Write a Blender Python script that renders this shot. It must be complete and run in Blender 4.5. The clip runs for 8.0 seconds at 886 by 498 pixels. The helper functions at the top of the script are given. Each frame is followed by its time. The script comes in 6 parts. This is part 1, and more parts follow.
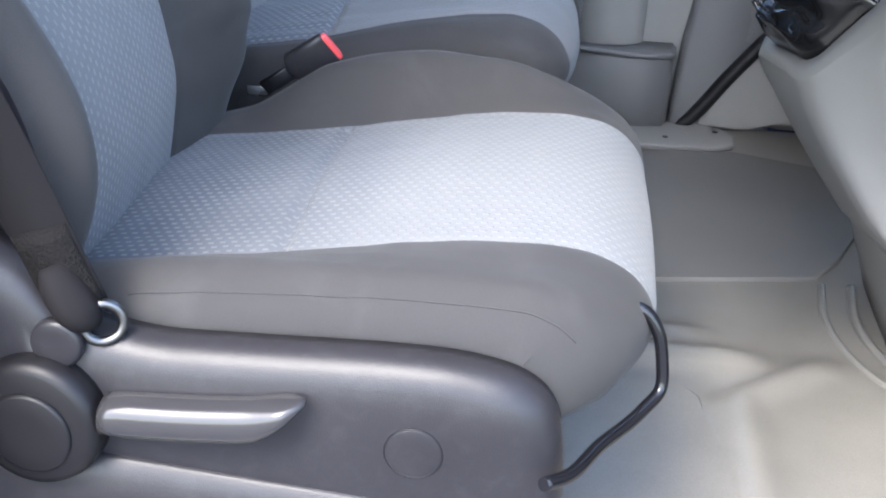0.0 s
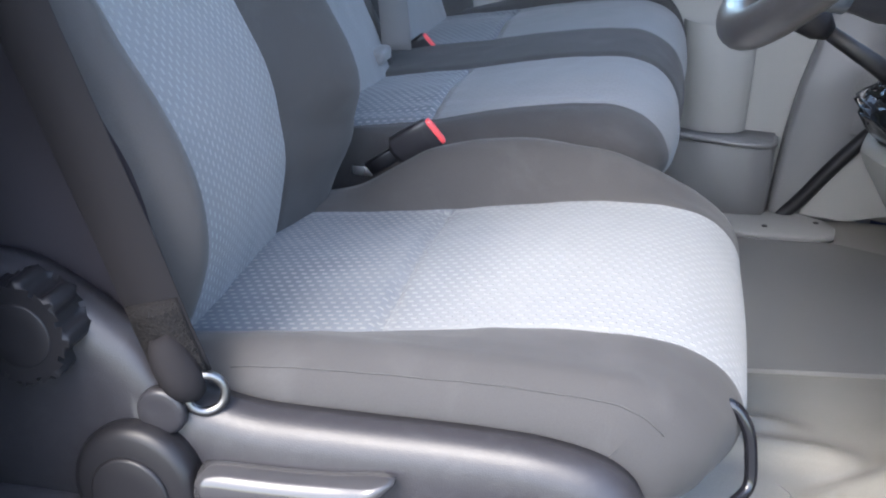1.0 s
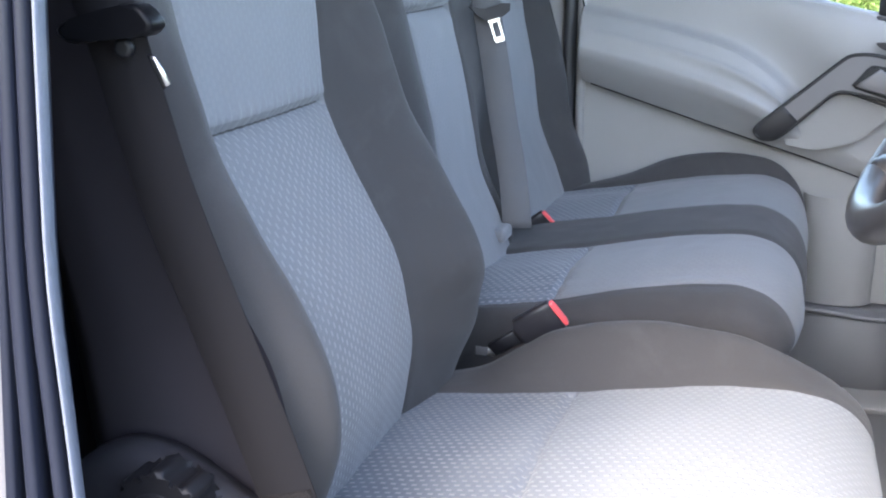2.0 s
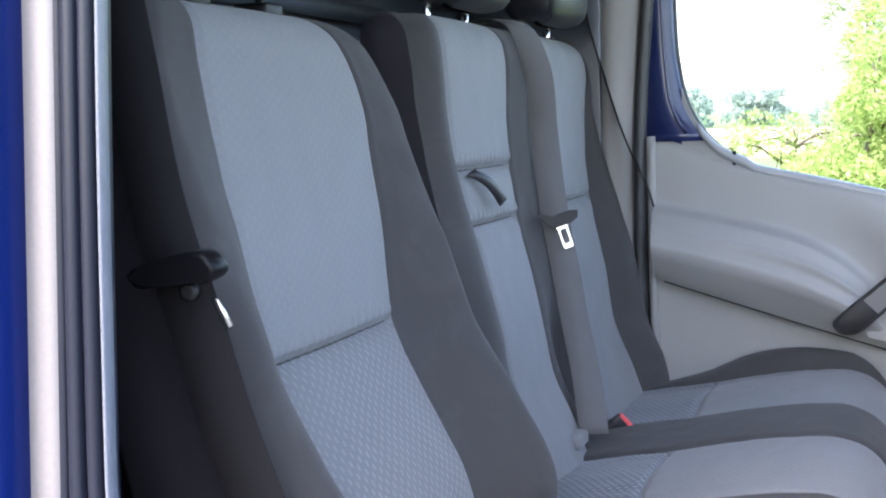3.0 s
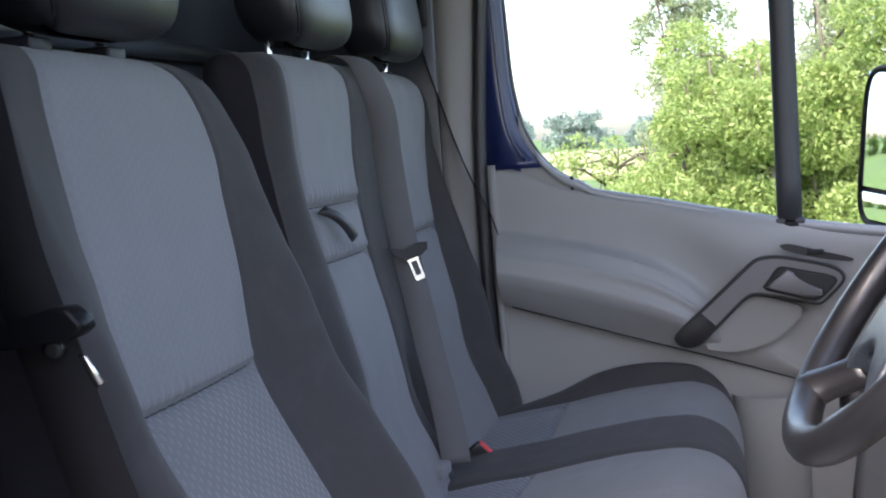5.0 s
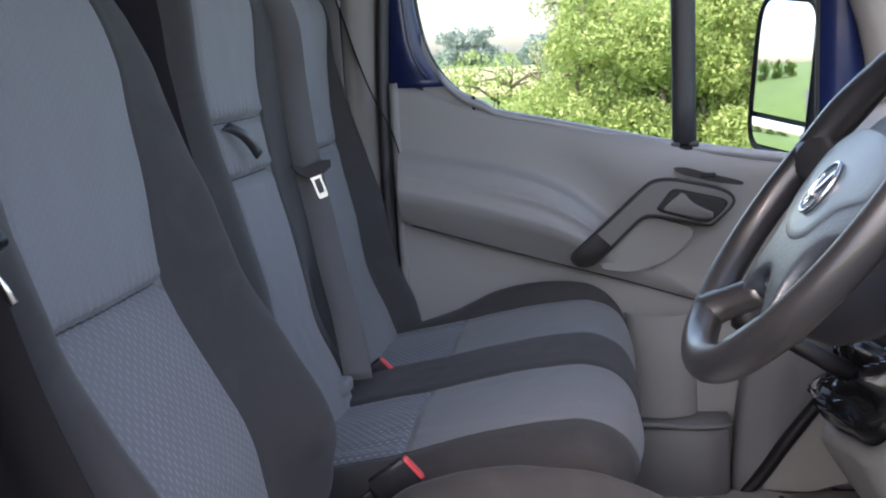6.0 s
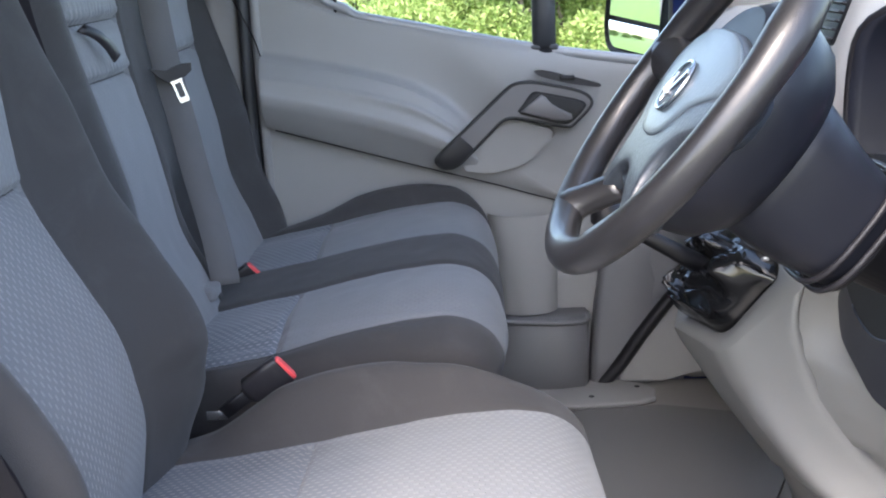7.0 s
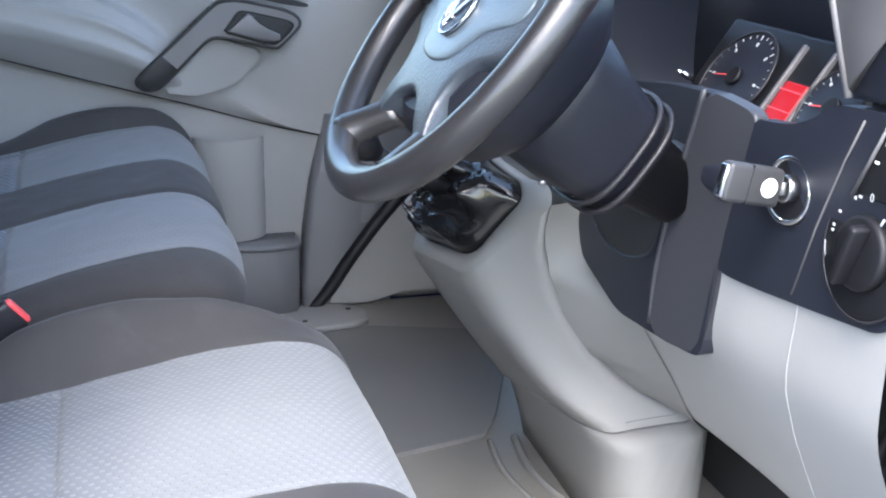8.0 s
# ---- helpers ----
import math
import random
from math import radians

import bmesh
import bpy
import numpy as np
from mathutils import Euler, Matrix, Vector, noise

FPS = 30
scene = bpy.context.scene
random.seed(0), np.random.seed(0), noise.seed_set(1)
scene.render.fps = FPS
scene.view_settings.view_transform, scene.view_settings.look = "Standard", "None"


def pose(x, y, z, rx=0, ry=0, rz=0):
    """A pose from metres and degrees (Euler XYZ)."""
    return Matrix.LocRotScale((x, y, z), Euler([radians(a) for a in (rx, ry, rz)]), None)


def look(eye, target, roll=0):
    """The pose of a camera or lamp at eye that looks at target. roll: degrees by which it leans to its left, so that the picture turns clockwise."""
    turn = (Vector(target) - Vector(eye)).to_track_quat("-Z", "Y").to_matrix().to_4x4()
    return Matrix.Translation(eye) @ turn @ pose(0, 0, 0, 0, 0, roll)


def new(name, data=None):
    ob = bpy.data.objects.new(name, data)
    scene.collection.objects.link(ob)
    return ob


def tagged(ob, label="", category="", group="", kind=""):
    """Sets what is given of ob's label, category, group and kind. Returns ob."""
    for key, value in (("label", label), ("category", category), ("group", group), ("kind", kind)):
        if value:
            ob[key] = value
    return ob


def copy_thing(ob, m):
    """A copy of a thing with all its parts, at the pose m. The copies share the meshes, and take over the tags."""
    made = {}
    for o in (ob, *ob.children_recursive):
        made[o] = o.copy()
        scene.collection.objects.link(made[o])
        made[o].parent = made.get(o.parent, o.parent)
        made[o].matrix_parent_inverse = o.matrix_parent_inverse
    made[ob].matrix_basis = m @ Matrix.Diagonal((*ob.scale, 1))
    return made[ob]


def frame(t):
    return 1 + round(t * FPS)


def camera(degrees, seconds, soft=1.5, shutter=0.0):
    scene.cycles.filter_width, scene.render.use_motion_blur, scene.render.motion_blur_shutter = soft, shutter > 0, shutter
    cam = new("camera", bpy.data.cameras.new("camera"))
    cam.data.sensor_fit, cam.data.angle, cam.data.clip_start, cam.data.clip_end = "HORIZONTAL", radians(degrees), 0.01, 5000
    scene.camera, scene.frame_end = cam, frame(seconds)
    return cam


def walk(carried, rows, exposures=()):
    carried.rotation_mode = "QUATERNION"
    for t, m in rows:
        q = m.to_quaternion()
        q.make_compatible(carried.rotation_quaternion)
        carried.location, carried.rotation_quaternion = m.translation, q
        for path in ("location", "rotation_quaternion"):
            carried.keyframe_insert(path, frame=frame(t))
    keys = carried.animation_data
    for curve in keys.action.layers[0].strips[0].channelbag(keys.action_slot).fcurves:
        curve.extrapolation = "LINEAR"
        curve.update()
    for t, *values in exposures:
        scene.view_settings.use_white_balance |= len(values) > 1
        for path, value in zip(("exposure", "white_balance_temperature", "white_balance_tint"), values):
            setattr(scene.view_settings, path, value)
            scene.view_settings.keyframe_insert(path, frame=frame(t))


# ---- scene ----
cam = camera(42.0, 8.0, soft=2.0)
# seconds, stops, kelvin, tint
EXPOSURES = [(0.0, 3.35, 6200, 9), (1.0, 3.41, 6300, 9), (2.2, 3.65, 6600, 12), (3.3, 3.32, 6650, 15), (4.0, 3.10, 6700, 16), (4.5, 2.82, 6700, 17), (5.8, 2.45, 6950, 18), (7.0, 3.05, 6600, 13), (8.0, 3.27, 6100, 9)]
PATH = [
    (0, (0.254, -1.506, 1.009), (0.067, 0.275, 0.117), 2.4),
    (0.5, (0.259, -1.515, 1.021), (0.024, 0.281, 0.172), 2.9),
    (1, (0.257, -1.525, 1.032), (-0.106, 0.278, 0.247), 2.5),
    (1.5, (0.249, -1.529, 1.042), (-0.274, 0.279, 0.365), 1.3),
    (2, (0.239, -1.534, 1.066), (-0.335, 0.306, 0.532), 0.8),
    (2.2, (0.24, -1.538, 1.075), (-0.356, 0.313, 0.607), 0.7),
    (3.3, (0.265, -1.524, 1.106), (-0.513, 0.313, 0.965), -2.6),
    (3.5, (0.262, -1.528, 1.106), (-0.528, 0.306, 1.012), -3.2),
    (4, (0.263, -1.522, 1.109), (-0.506, 0.324, 1.113), -3.8),
    (4.5, (0.247, -1.53, 1.107), (-0.369, 0.371, 1.033), -4.6),
    (5.8, (0.212, -1.542, 1.115), (-0.085, 0.413, 0.813), -2.6),
    (6, (0.209, -1.548, 1.116), (-0.063, 0.406, 0.785), -2.6),
    (6.5, (0.202, -1.562, 1.114), (0.023, 0.387, 0.699), -2.6),
    (7, (0.202, -1.571, 1.112), (0.165, 0.366, 0.615), -2.2),
    (7.5, (0.15, -1.562, 1.12), (0.46, 0.333, 0.562), -0.1),
    (8, (0.067, -1.523, 1.113), (0.627, 0.29, 0.48), 1.4),
]
walk(cam, [(t, look(eye, target, roll)) for t, eye, target, roll in PATH],
     exposures=EXPOSURES)

# ---- world and sun ----
SUN_TO = Vector((-0.24, -0.55, 0.80)).normalized()
world = bpy.data.worlds.new("sky")
scene.world = world
world.use_nodes = True
wn = world.node_tree
sky = wn.nodes.new("ShaderNodeTexSky")
sky.sky_type, sky.sun_disc = "NISHITA", False
sky.sun_elevation = math.asin(SUN_TO.z)
sky.sun_rotation = math.atan2(SUN_TO.x, SUN_TO.y)
sky.air_density, sky.dust_density, sky.ozone_density = 1.0, 2.5, 1.0
wn.links.new(sky.outputs["Color"], wn.nodes["Background"].inputs["Color"])
wn.nodes["Background"].inputs["Strength"].default_value = 0.14
sun = new("sun", bpy.data.lights.new("sun", "SUN"))
sun.data.energy, sun.data.angle, sun.data.color = 0.5, radians(18), (1.0, 0.96, 0.90)
sun.matrix_world = look(SUN_TO * 20, (0, 0, 0))

# ---- materials ----
def material(name, base, rough=0.5, metal=0.0, spread=0.12, grain=400.0, bump=0.15, stain=3.0, coat=0.0, dist=0.001, sheen=0.0, gloss=0.5, scuff=0.0, scuff_size=14.0):
    """A surface with colour varied at two scales, and fine relief."""
    m = bpy.data.materials.new(name)
    m.use_nodes = True
    t = m.node_tree
    bs = t.nodes["Principled BSDF"]
    co = t.nodes.new("ShaderNodeTexCoord")
    big, fine = t.nodes.new("ShaderNodeTexNoise"), t.nodes.new("ShaderNodeTexNoise")
    big.inputs["Scale"].default_value, big.inputs["Detail"].default_value = stain, 6
    fine.inputs["Scale"].default_value, fine.inputs["Detail"].default_value = grain, 3
    for n in (big, fine):
        t.links.new(co.outputs["Object"], n.inputs["Vector"])
    add = t.nodes.new("ShaderNodeMath")
    add.operation = "ADD"
    t.links.new(big.outputs["Fac"], add.inputs[0])
    t.links.new(fine.outputs["Fac"], add.inputs[1])
    ramp = t.nodes.new("ShaderNodeMapRange")
    ramp.inputs[1].default_value, ramp.inputs[2].default_value = 0.6, 1.4
    ramp.inputs[3].default_value, ramp.inputs[4].default_value = 1 - spread, 1 + spread
    t.links.new(add.outputs[0], ramp.inputs[0])
    mul = t.nodes.new("ShaderNodeVectorMath")
    mul.operation = "SCALE"
    mul.inputs[0].default_value = base
    t.links.new(ramp.outputs[0], mul.inputs["Scale"])
    colour = mul.outputs[0]
    if scuff:
        worn = t.nodes.new("ShaderNodeTexNoise")
        worn.inputs["Scale"].default_value, worn.inputs["Detail"].default_value = scuff_size, 9
        worn.inputs["Roughness"].default_value, worn.inputs["Distortion"].default_value = 0.62, 0.6
        t.links.new(co.outputs["Object"], worn.inputs["Vector"])
        amount = t.nodes.new("ShaderNodeMapRange")
        amount.inputs[1].default_value, amount.inputs[2].default_value = 0.50, 0.72
        amount.inputs[3].default_value, amount.inputs[4].default_value = 0.0, scuff
        t.links.new(worn.outputs["Fac"], amount.inputs[0])
        pale = t.nodes.new("ShaderNodeMix")
        pale.data_type = "RGBA"
        pale.inputs["B"].default_value = (*(min(0.6, 2.0 * c + 0.04) for c in base), 1)
        t.links.new(amount.outputs[0], pale.inputs["Factor"])
        t.links.new(colour, pale.inputs["A"])
        colour = pale.outputs["Result"]
    t.links.new(colour, bs.inputs["Base Color"])
    rr = t.nodes.new("ShaderNodeMapRange")
    rr.inputs[1].default_value, rr.inputs[2].default_value = 0.3, 0.7
    rr.inputs[3].default_value, rr.inputs[4].default_value = max(0.0, rough - 0.06), min(1.0, rough + 0.06)
    t.links.new(big.outputs["Fac"], rr.inputs[0])
    t.links.new(rr.outputs[0], bs.inputs["Roughness"])
    bs.inputs["Metallic"].default_value = metal
    bs.inputs["Specular IOR Level"].default_value = gloss
    bs.inputs["Coat Weight"].default_value = coat
    bs.inputs["Coat Roughness"].default_value = 0.05
    bs.inputs["Sheen Weight"].default_value = sheen
    if bump:
        bp = t.nodes.new("ShaderNodeBump")
        bp.inputs["Strength"].default_value, bp.inputs["Distance"].default_value = bump, dist
        t.links.new(fine.outputs["Fac"], bp.inputs["Height"])
        t.links.new(bp.outputs[0], bs.inputs["Normal"])
    return m


def woven(name, ground, thread, cell=(0.0125, 0.0085), size=0.30, contrast=1.0, worn=None, relief=0.6):
    """Jacquard cloth: staggered raised dashes on a darker ground, laid out in metres by the UV map. worn: the stretch along the seat over which the ground turns pale with wear."""
    m = bpy.data.materials.new(name)
    m.use_nodes = True
    t = m.node_tree
    bs = t.nodes["Principled BSDF"]
    uv = t.nodes.new("ShaderNodeUVMap")
    br = t.nodes.new("ShaderNodeTexBrick")
    br.offset, br.squash = 0.5, 1.0
    br.inputs["Scale"].default_value = 1.0
    br.inputs["Brick Width"].default_value, br.inputs["Row Height"].default_value = cell
    br.inputs["Mortar Size"].default_value = cell[1] * size
    br.inputs["Mortar Smooth"].default_value = 0.5
    br.inputs["Color1"].default_value = br.inputs["Color2"].default_value = (1, 1, 1, 1)
    br.inputs["Mortar"].default_value = (0, 0, 0, 1)
    t.links.new(uv.outputs[0], br.inputs["Vector"])
    wear, fine = t.nodes.new("ShaderNodeTexNoise"), t.nodes.new("ShaderNodeTexNoise")
    wear.inputs["Scale"].default_value, wear.inputs["Detail"].default_value = 9.0, 4
    fine.inputs["Scale"].default_value, fine.inputs["Detail"].default_value = 900.0, 2
    for n in (wear, fine):
        t.links.new(uv.outputs[0], n.inputs["Vector"])
    wr = t.nodes.new("ShaderNodeMapRange")
    wr.inputs[1].default_value, wr.inputs[2].default_value = 0.35, 0.65
    wr.inputs[3].default_value, wr.inputs[4].default_value = 0.45 * contrast, contrast
    t.links.new(wear.outputs["Fac"], wr.inputs[0])
    fac = t.nodes.new("ShaderNodeMath")
    fac.operation = "MULTIPLY"
    t.links.new(br.outputs["Color"], fac.inputs[0])
    t.links.new(wr.outputs[0], fac.inputs[1])
    mix = t.nodes.new("ShaderNodeMix")
    mix.data_type = "RGBA"
    mix.inputs["A"].default_value, mix.inputs["B"].default_value = (*ground, 1), (*thread, 1)
    amount = fac.outputs[0]
    if worn:
        sep = t.nodes.new("ShaderNodeSeparateXYZ")
        t.links.new(uv.outputs[0], sep.inputs[0])
        patch = t.nodes.new("ShaderNodeTexNoise")
        patch.inputs["Scale"].default_value, patch.inputs["Detail"].default_value = 7.0, 5
        t.links.new(uv.outputs[0], patch.inputs["Vector"])
        shift = t.nodes.new("ShaderNodeMath")
        shift.operation = "MULTIPLY_ADD"
        shift.inputs[1].default_value = 0.22
        t.links.new(patch.outputs["Fac"], shift.inputs[0])
        t.links.new(sep.outputs["X"], shift.inputs[2])
        rub = t.nodes.new("ShaderNodeMapRange")
        rub.interpolation_type = "SMOOTHSTEP"
        rub.inputs[1].default_value, rub.inputs[2].default_value = worn[0] + 0.11, worn[1] + 0.11
        rub.inputs[3].default_value, rub.inputs[4].default_value = 0.0, 0.72
        t.links.new(shift.outputs[0], rub.inputs[0])
        blend = t.nodes.new("ShaderNodeMix")
        blend.inputs["B"].default_value = 0.85
        t.links.new(rub.outputs[0], blend.inputs["Factor"])
        t.links.new(amount, blend.inputs["A"])
        amount = blend.outputs["Result"]
    t.links.new(amount, mix.inputs["Factor"])
    fr = t.nodes.new("ShaderNodeMapRange")
    fr.inputs[3].default_value, fr.inputs[4].default_value = 0.8, 1.2
    t.links.new(fine.outputs["Fac"], fr.inputs[0])
    sc = t.nodes.new("ShaderNodeVectorMath")
    sc.operation = "SCALE"
    t.links.new(mix.outputs["Result"], sc.inputs[0])
    t.links.new(fr.outputs[0], sc.inputs["Scale"])
    t.links.new(sc.outputs[0], bs.inputs["Base Color"])
    bs.inputs["Roughness"].default_value = 0.85
    bs.inputs["Sheen Weight"].default_value = 0.12
    bs.inputs["Sheen Roughness"].default_value = 0.4
    bp = t.nodes.new("ShaderNodeBump")
    bp.inputs["Strength"].default_value, bp.inputs["Distance"].default_value = relief, 0.0012
    hs = t.nodes.new("ShaderNodeMath")
    hs.operation = "MULTIPLY_ADD"
    hs.inputs[1].default_value = 0.25
    t.links.new(fine.outputs["Fac"], hs.inputs[0])
    t.links.new(br.outputs["Color"], hs.inputs[2])
    t.links.new(hs.outputs[0], bp.inputs["Height"])
    t.links.new(bp.outputs[0], bs.inputs["Normal"])
    return m


def glass(name, tint=(0.93, 0.97, 0.95)):
    m = bpy.data.materials.new(name)
    m.use_nodes = True
    bs = m.node_tree.nodes["Principled BSDF"]
    bs.inputs["Base Color"].default_value = (*tint, 1)
    bs.inputs["Transmission Weight"].default_value = 1.0
    bs.inputs["Roughness"].default_value, bs.inputs["IOR"].default_value = 0.0, 1.02
    return m


def glow(name, colour, strength):
    m = bpy.data.materials.new(name)
    m.use_nodes = True
    bs = m.node_tree.nodes["Principled BSDF"]
    bs.inputs["Base Color"].default_value = (*(0.05 * c for c in colour), 1)
    bs.inputs["Emission Color"].default_value = (*colour, 1)
    bs.inputs["Emission Strength"].default_value = strength
    return m


def foliage(name, dark, light):
    """Leaves that vary one by one and let some light through."""
    m = bpy.data.materials.new(name)
    m.use_nodes = True
    t = m.node_tree
    bs = t.nodes["Principled BSDF"]
    geo = t.nodes.new("ShaderNodeNewGeometry")
    mix = t.nodes.new("ShaderNodeMix")
    mix.data_type = "RGBA"
    mix.inputs["A"].default_value, mix.inputs["B"].default_value = (*dark, 1), (*light, 1)
    t.links.new(geo.outputs["Random Per Island"], mix.inputs["Factor"])
    t.links.new(mix.outputs["Result"], bs.inputs["Base Color"])
    bs.inputs["Roughness"].default_value = 0.5
    tr = t.nodes.new("ShaderNodeBsdfTranslucent")
    t.links.new(mix.outputs["Result"], tr.inputs["Color"])
    ms = t.nodes.new("ShaderNodeMixShader")
    ms.inputs[0].default_value = 0.4
    t.links.new(bs.outputs[0], ms.inputs[1])
    t.links.new(tr.outputs[0], ms.inputs[2])
    t.links.new(ms.outputs[0], t.nodes["Material Output"].inputs["Surface"])
    return m


CLOTH = woven("patterned_seat_cloth", (0.088, 0.098, 0.114), (0.245, 0.252, 0.264), cell=(0.0118, 0.0092), size=0.46)
CLOTH_WORN = woven("worn_patterned_seat_cloth", (0.080, 0.090, 0.106), (0.192, 0.192, 0.191), cell=(0.0118, 0.0092), size=0.46, worn=(0.16, 0.42))
CLOTH_BACK = woven("patterned_backrest_cloth", (0.118, 0.121, 0.128), (0.198, 0.202, 0.212), cell=(0.0118, 0.0092), size=0.46, contrast=0.8)
CLOTH_FLAT = woven("faintly_patterned_seat_cloth", (0.130, 0.133, 0.140), (0.176, 0.180, 0.189), cell=(0.0125, 0.0092), size=0.32, contrast=0.16, relief=0.22)
COVER = material("dark_seat_cloth", (0.0255, 0.024, 0.0245), 0.86, spread=0.3, grain=1200, bump=0.35, stain=6, sheen=0.06, scuff=0.16, scuff_size=11)
LEATHER = material("black_leatherette", (0.006, 0.006, 0.009), 0.43, spread=0.2, grain=500, bump=0.12, stain=8, gloss=0.55)
SHIELD = material("dark_grey_moulded_plastic", (0.020, 0.019, 0.022), 0.36, spread=0.2, grain=900, bump=0.25, stain=5, gloss=0.32, scuff=0.10, scuff_size=60)
KNOBDARK = material("dark_knob_plastic", (0.009, 0.0085, 0.010), 0.42, spread=0.15, grain=900, bump=0.15, stain=6, gloss=0.25)
COLDARK = material("dark_navy_column_plastic", (0.009, 0.010, 0.015), 0.42, spread=0.15, grain=1100, bump=0.2, stain=5, gloss=0.32)
BLACK = material("black_plastic", (0.008, 0.008, 0.010), 0.48, spread=0.2, grain=900, bump=0.15, stain=6, gloss=0.3)
DASHDARK = material("dark_dashboard_plastic", (0.015, 0.017, 0.026), 0.36, spread=0.15, grain=1100, bump=0.25, stain=5)
DASHGREY = material("light_grey_dashboard_plastic", (0.32, 0.315, 0.305), 0.6, spread=0.07, grain=1100, bump=0.25, stain=4)
CONSOLEGREY = material("mid_grey_console_plastic", (0.195, 0.191, 0.184), 0.6, spread=0.07, grain=1100, bump=0.25, stain=4)
DOORGREY = material("grey_door_trim_plastic", (0.215, 0.21, 0.207), 0.5, spread=0.07, grain=1100, bump=0.25, stain=4)
# Door trim grey darkened by the shade low down near the dashboard.
POCKETSHADE = material("shaded_grey_pocket_plastic", (0.125, 0.125, 0.13), 0.45, spread=0.08, grain=1100, bump=0.25, stain=4)
DOORLIGHT = material("light_grey_door_trim_cloth", (0.24, 0.235, 0.23), 0.8, spread=0.07, grain=1500, bump=0.3, stain=5)
PILLAR = material("warm_grey_pillar_trim", (0.20, 0.19, 0.185), 0.6, spread=0.06, grain=900, bump=0.2, stain=4)
MAT = material("grey_rubber_floor", (0.165, 0.158, 0.144), 0.35, spread=0.24, grain=700, bump=0.2, stain=9)
MATDARK = material("dark_grey_floor_covering", (0.135, 0.132, 0.127), 0.6, spread=0.15, grain=900, bump=0.3, stain=5)
HANDLEGREY = material("mid_grey_handle_plastic", (0.115, 0.11, 0.112), 0.42, spread=0.08, grain=1000, bump=0.2, stain=5)
CHROME = material("chrome", (0.75, 0.76, 0.78), 0.12, 1.0, spread=0.05, grain=300, bump=0.0)
STEEL = material("satin_steel", (0.55, 0.55, 0.56), 0.28, 1.0, spread=0.08, grain=500, bump=0.05)
# Blue body paint of the door frame, with its shade put into the colour.
FRAMEPAINT = material("shaded_blue_frame_paint", (0.006, 0.013, 0.065), 0.34, 0.0, spread=0.06, grain=200, bump=0.0, coat=0.4, gloss=0.3)
PAINT = material("blue_car_paint", (0.0022, 0.011, 0.085), 0.40, 0.0, spread=0.06, grain=200, bump=0.0, coat=0.15, gloss=0.08)
BAREPAINT = material("pale_painted_sill", (0.22, 0.20, 0.195), 0.45, spread=0.08, grain=300, bump=0.05)
RUBBER = material("black_rubber_seal", (0.03, 0.032, 0.036), 0.5, spread=0.2, grain=600, bump=0.2)
SEALGREY = material("grey_rubber_seal", (0.015, 0.017, 0.027), 0.36, spread=0.15, grain=600, bump=0.1, gloss=0.3)
BELT = material("grey_belt_webbing", (0.075, 0.073, 0.075), 0.75, spread=0.2, grain=1500, bump=0.5, stain=12, sheen=0.05)
BELTDARK = material("dark_belt_webbing", (0.0085, 0.0075, 0.0085), 0.75, spread=0.2, grain=1500, bump=0.5, stain=12, gloss=0.15)
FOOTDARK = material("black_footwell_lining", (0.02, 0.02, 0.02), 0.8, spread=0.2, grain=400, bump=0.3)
RED = material("red_buckle_button", (0.62, 0.07, 0.075), 0.4, spread=0.08, grain=300, bump=0.0)
BULK = material("dark_blue_grey_bulkhead", (0.05, 0.058, 0.075), 0.34, spread=0.15, grain=100, bump=0.05, stain=3)
BACKDARK = material("black_seat_back_cloth", (0.023, 0.0205, 0.0245), 0.85, spread=0.25, grain=1200, bump=0.3, stain=5, gloss=0.15)
GLASS = glass("window_glass")
SILLTRIM = material("smooth_pale_sill_trim", (0.26, 0.265, 0.275), 0.20, spread=0.06, grain=900, bump=0.08, stain=4)
MIRROR = material("mirror_glass", (0.9, 0.92, 0.92), 0.02, 1.0, spread=0.0, grain=10, bump=0.0)
WHITE = material("white_print", (0.8, 0.8, 0.8), 0.5, spread=0.03, grain=100, bump=0.0)
HEADLINER = material("pale_grey_headliner", (0.45, 0.44, 0.43), 0.9, spread=0.08, grain=800, bump=0.3)


# ---- geometry ----
def part(name, geo, mat, parent=None, label="", smooth=True, sharp=0.0):
    """One mesh object, from vertices, faces and (if given) a UV for each vertex."""
    verts, faces = geo[0], geo[1]
    me = bpy.data.meshes.new(name)
    me.from_pydata([tuple(v) for v in verts], [], faces)
    if len(geo) > 2:
        uv = me.uv_layers.new(name="UVMap")
        flat = np.array(geo[2], float)[[l.vertex_index for l in me.loops]]
        uv.data.foreach_set("uv", flat.ravel())
    bm = bmesh.new()
    bm.from_mesh(me)
    bmesh.ops.recalc_face_normals(bm, faces=bm.faces)
    for f in bm.faces:
        f.smooth = smooth and len(f.verts) < 9
    if sharp:
        for e in bm.edges:
            if len(e.link_faces) == 2 and e.calc_face_angle(0) > radians(sharp):
                e.smooth = False
    bm.to_mesh(me)
    bm.free()
    me.materials.append(mat)
    ob = new(name, me)
    if parent is not None:
        ob.parent = parent
        ob.matrix_parent_inverse = parent.matrix_world.inverted()
    if label:
        tagged(ob, label)
    return ob


def thing(name, at, label, category, group="", kind=""):
    """An Empty at a thing's base, for its parts."""
    ob = new(name)
    ob.empty_display_size = 0.05
    ob.matrix_world = Matrix.Translation(at)
    return tagged(ob, label, category, group, kind)


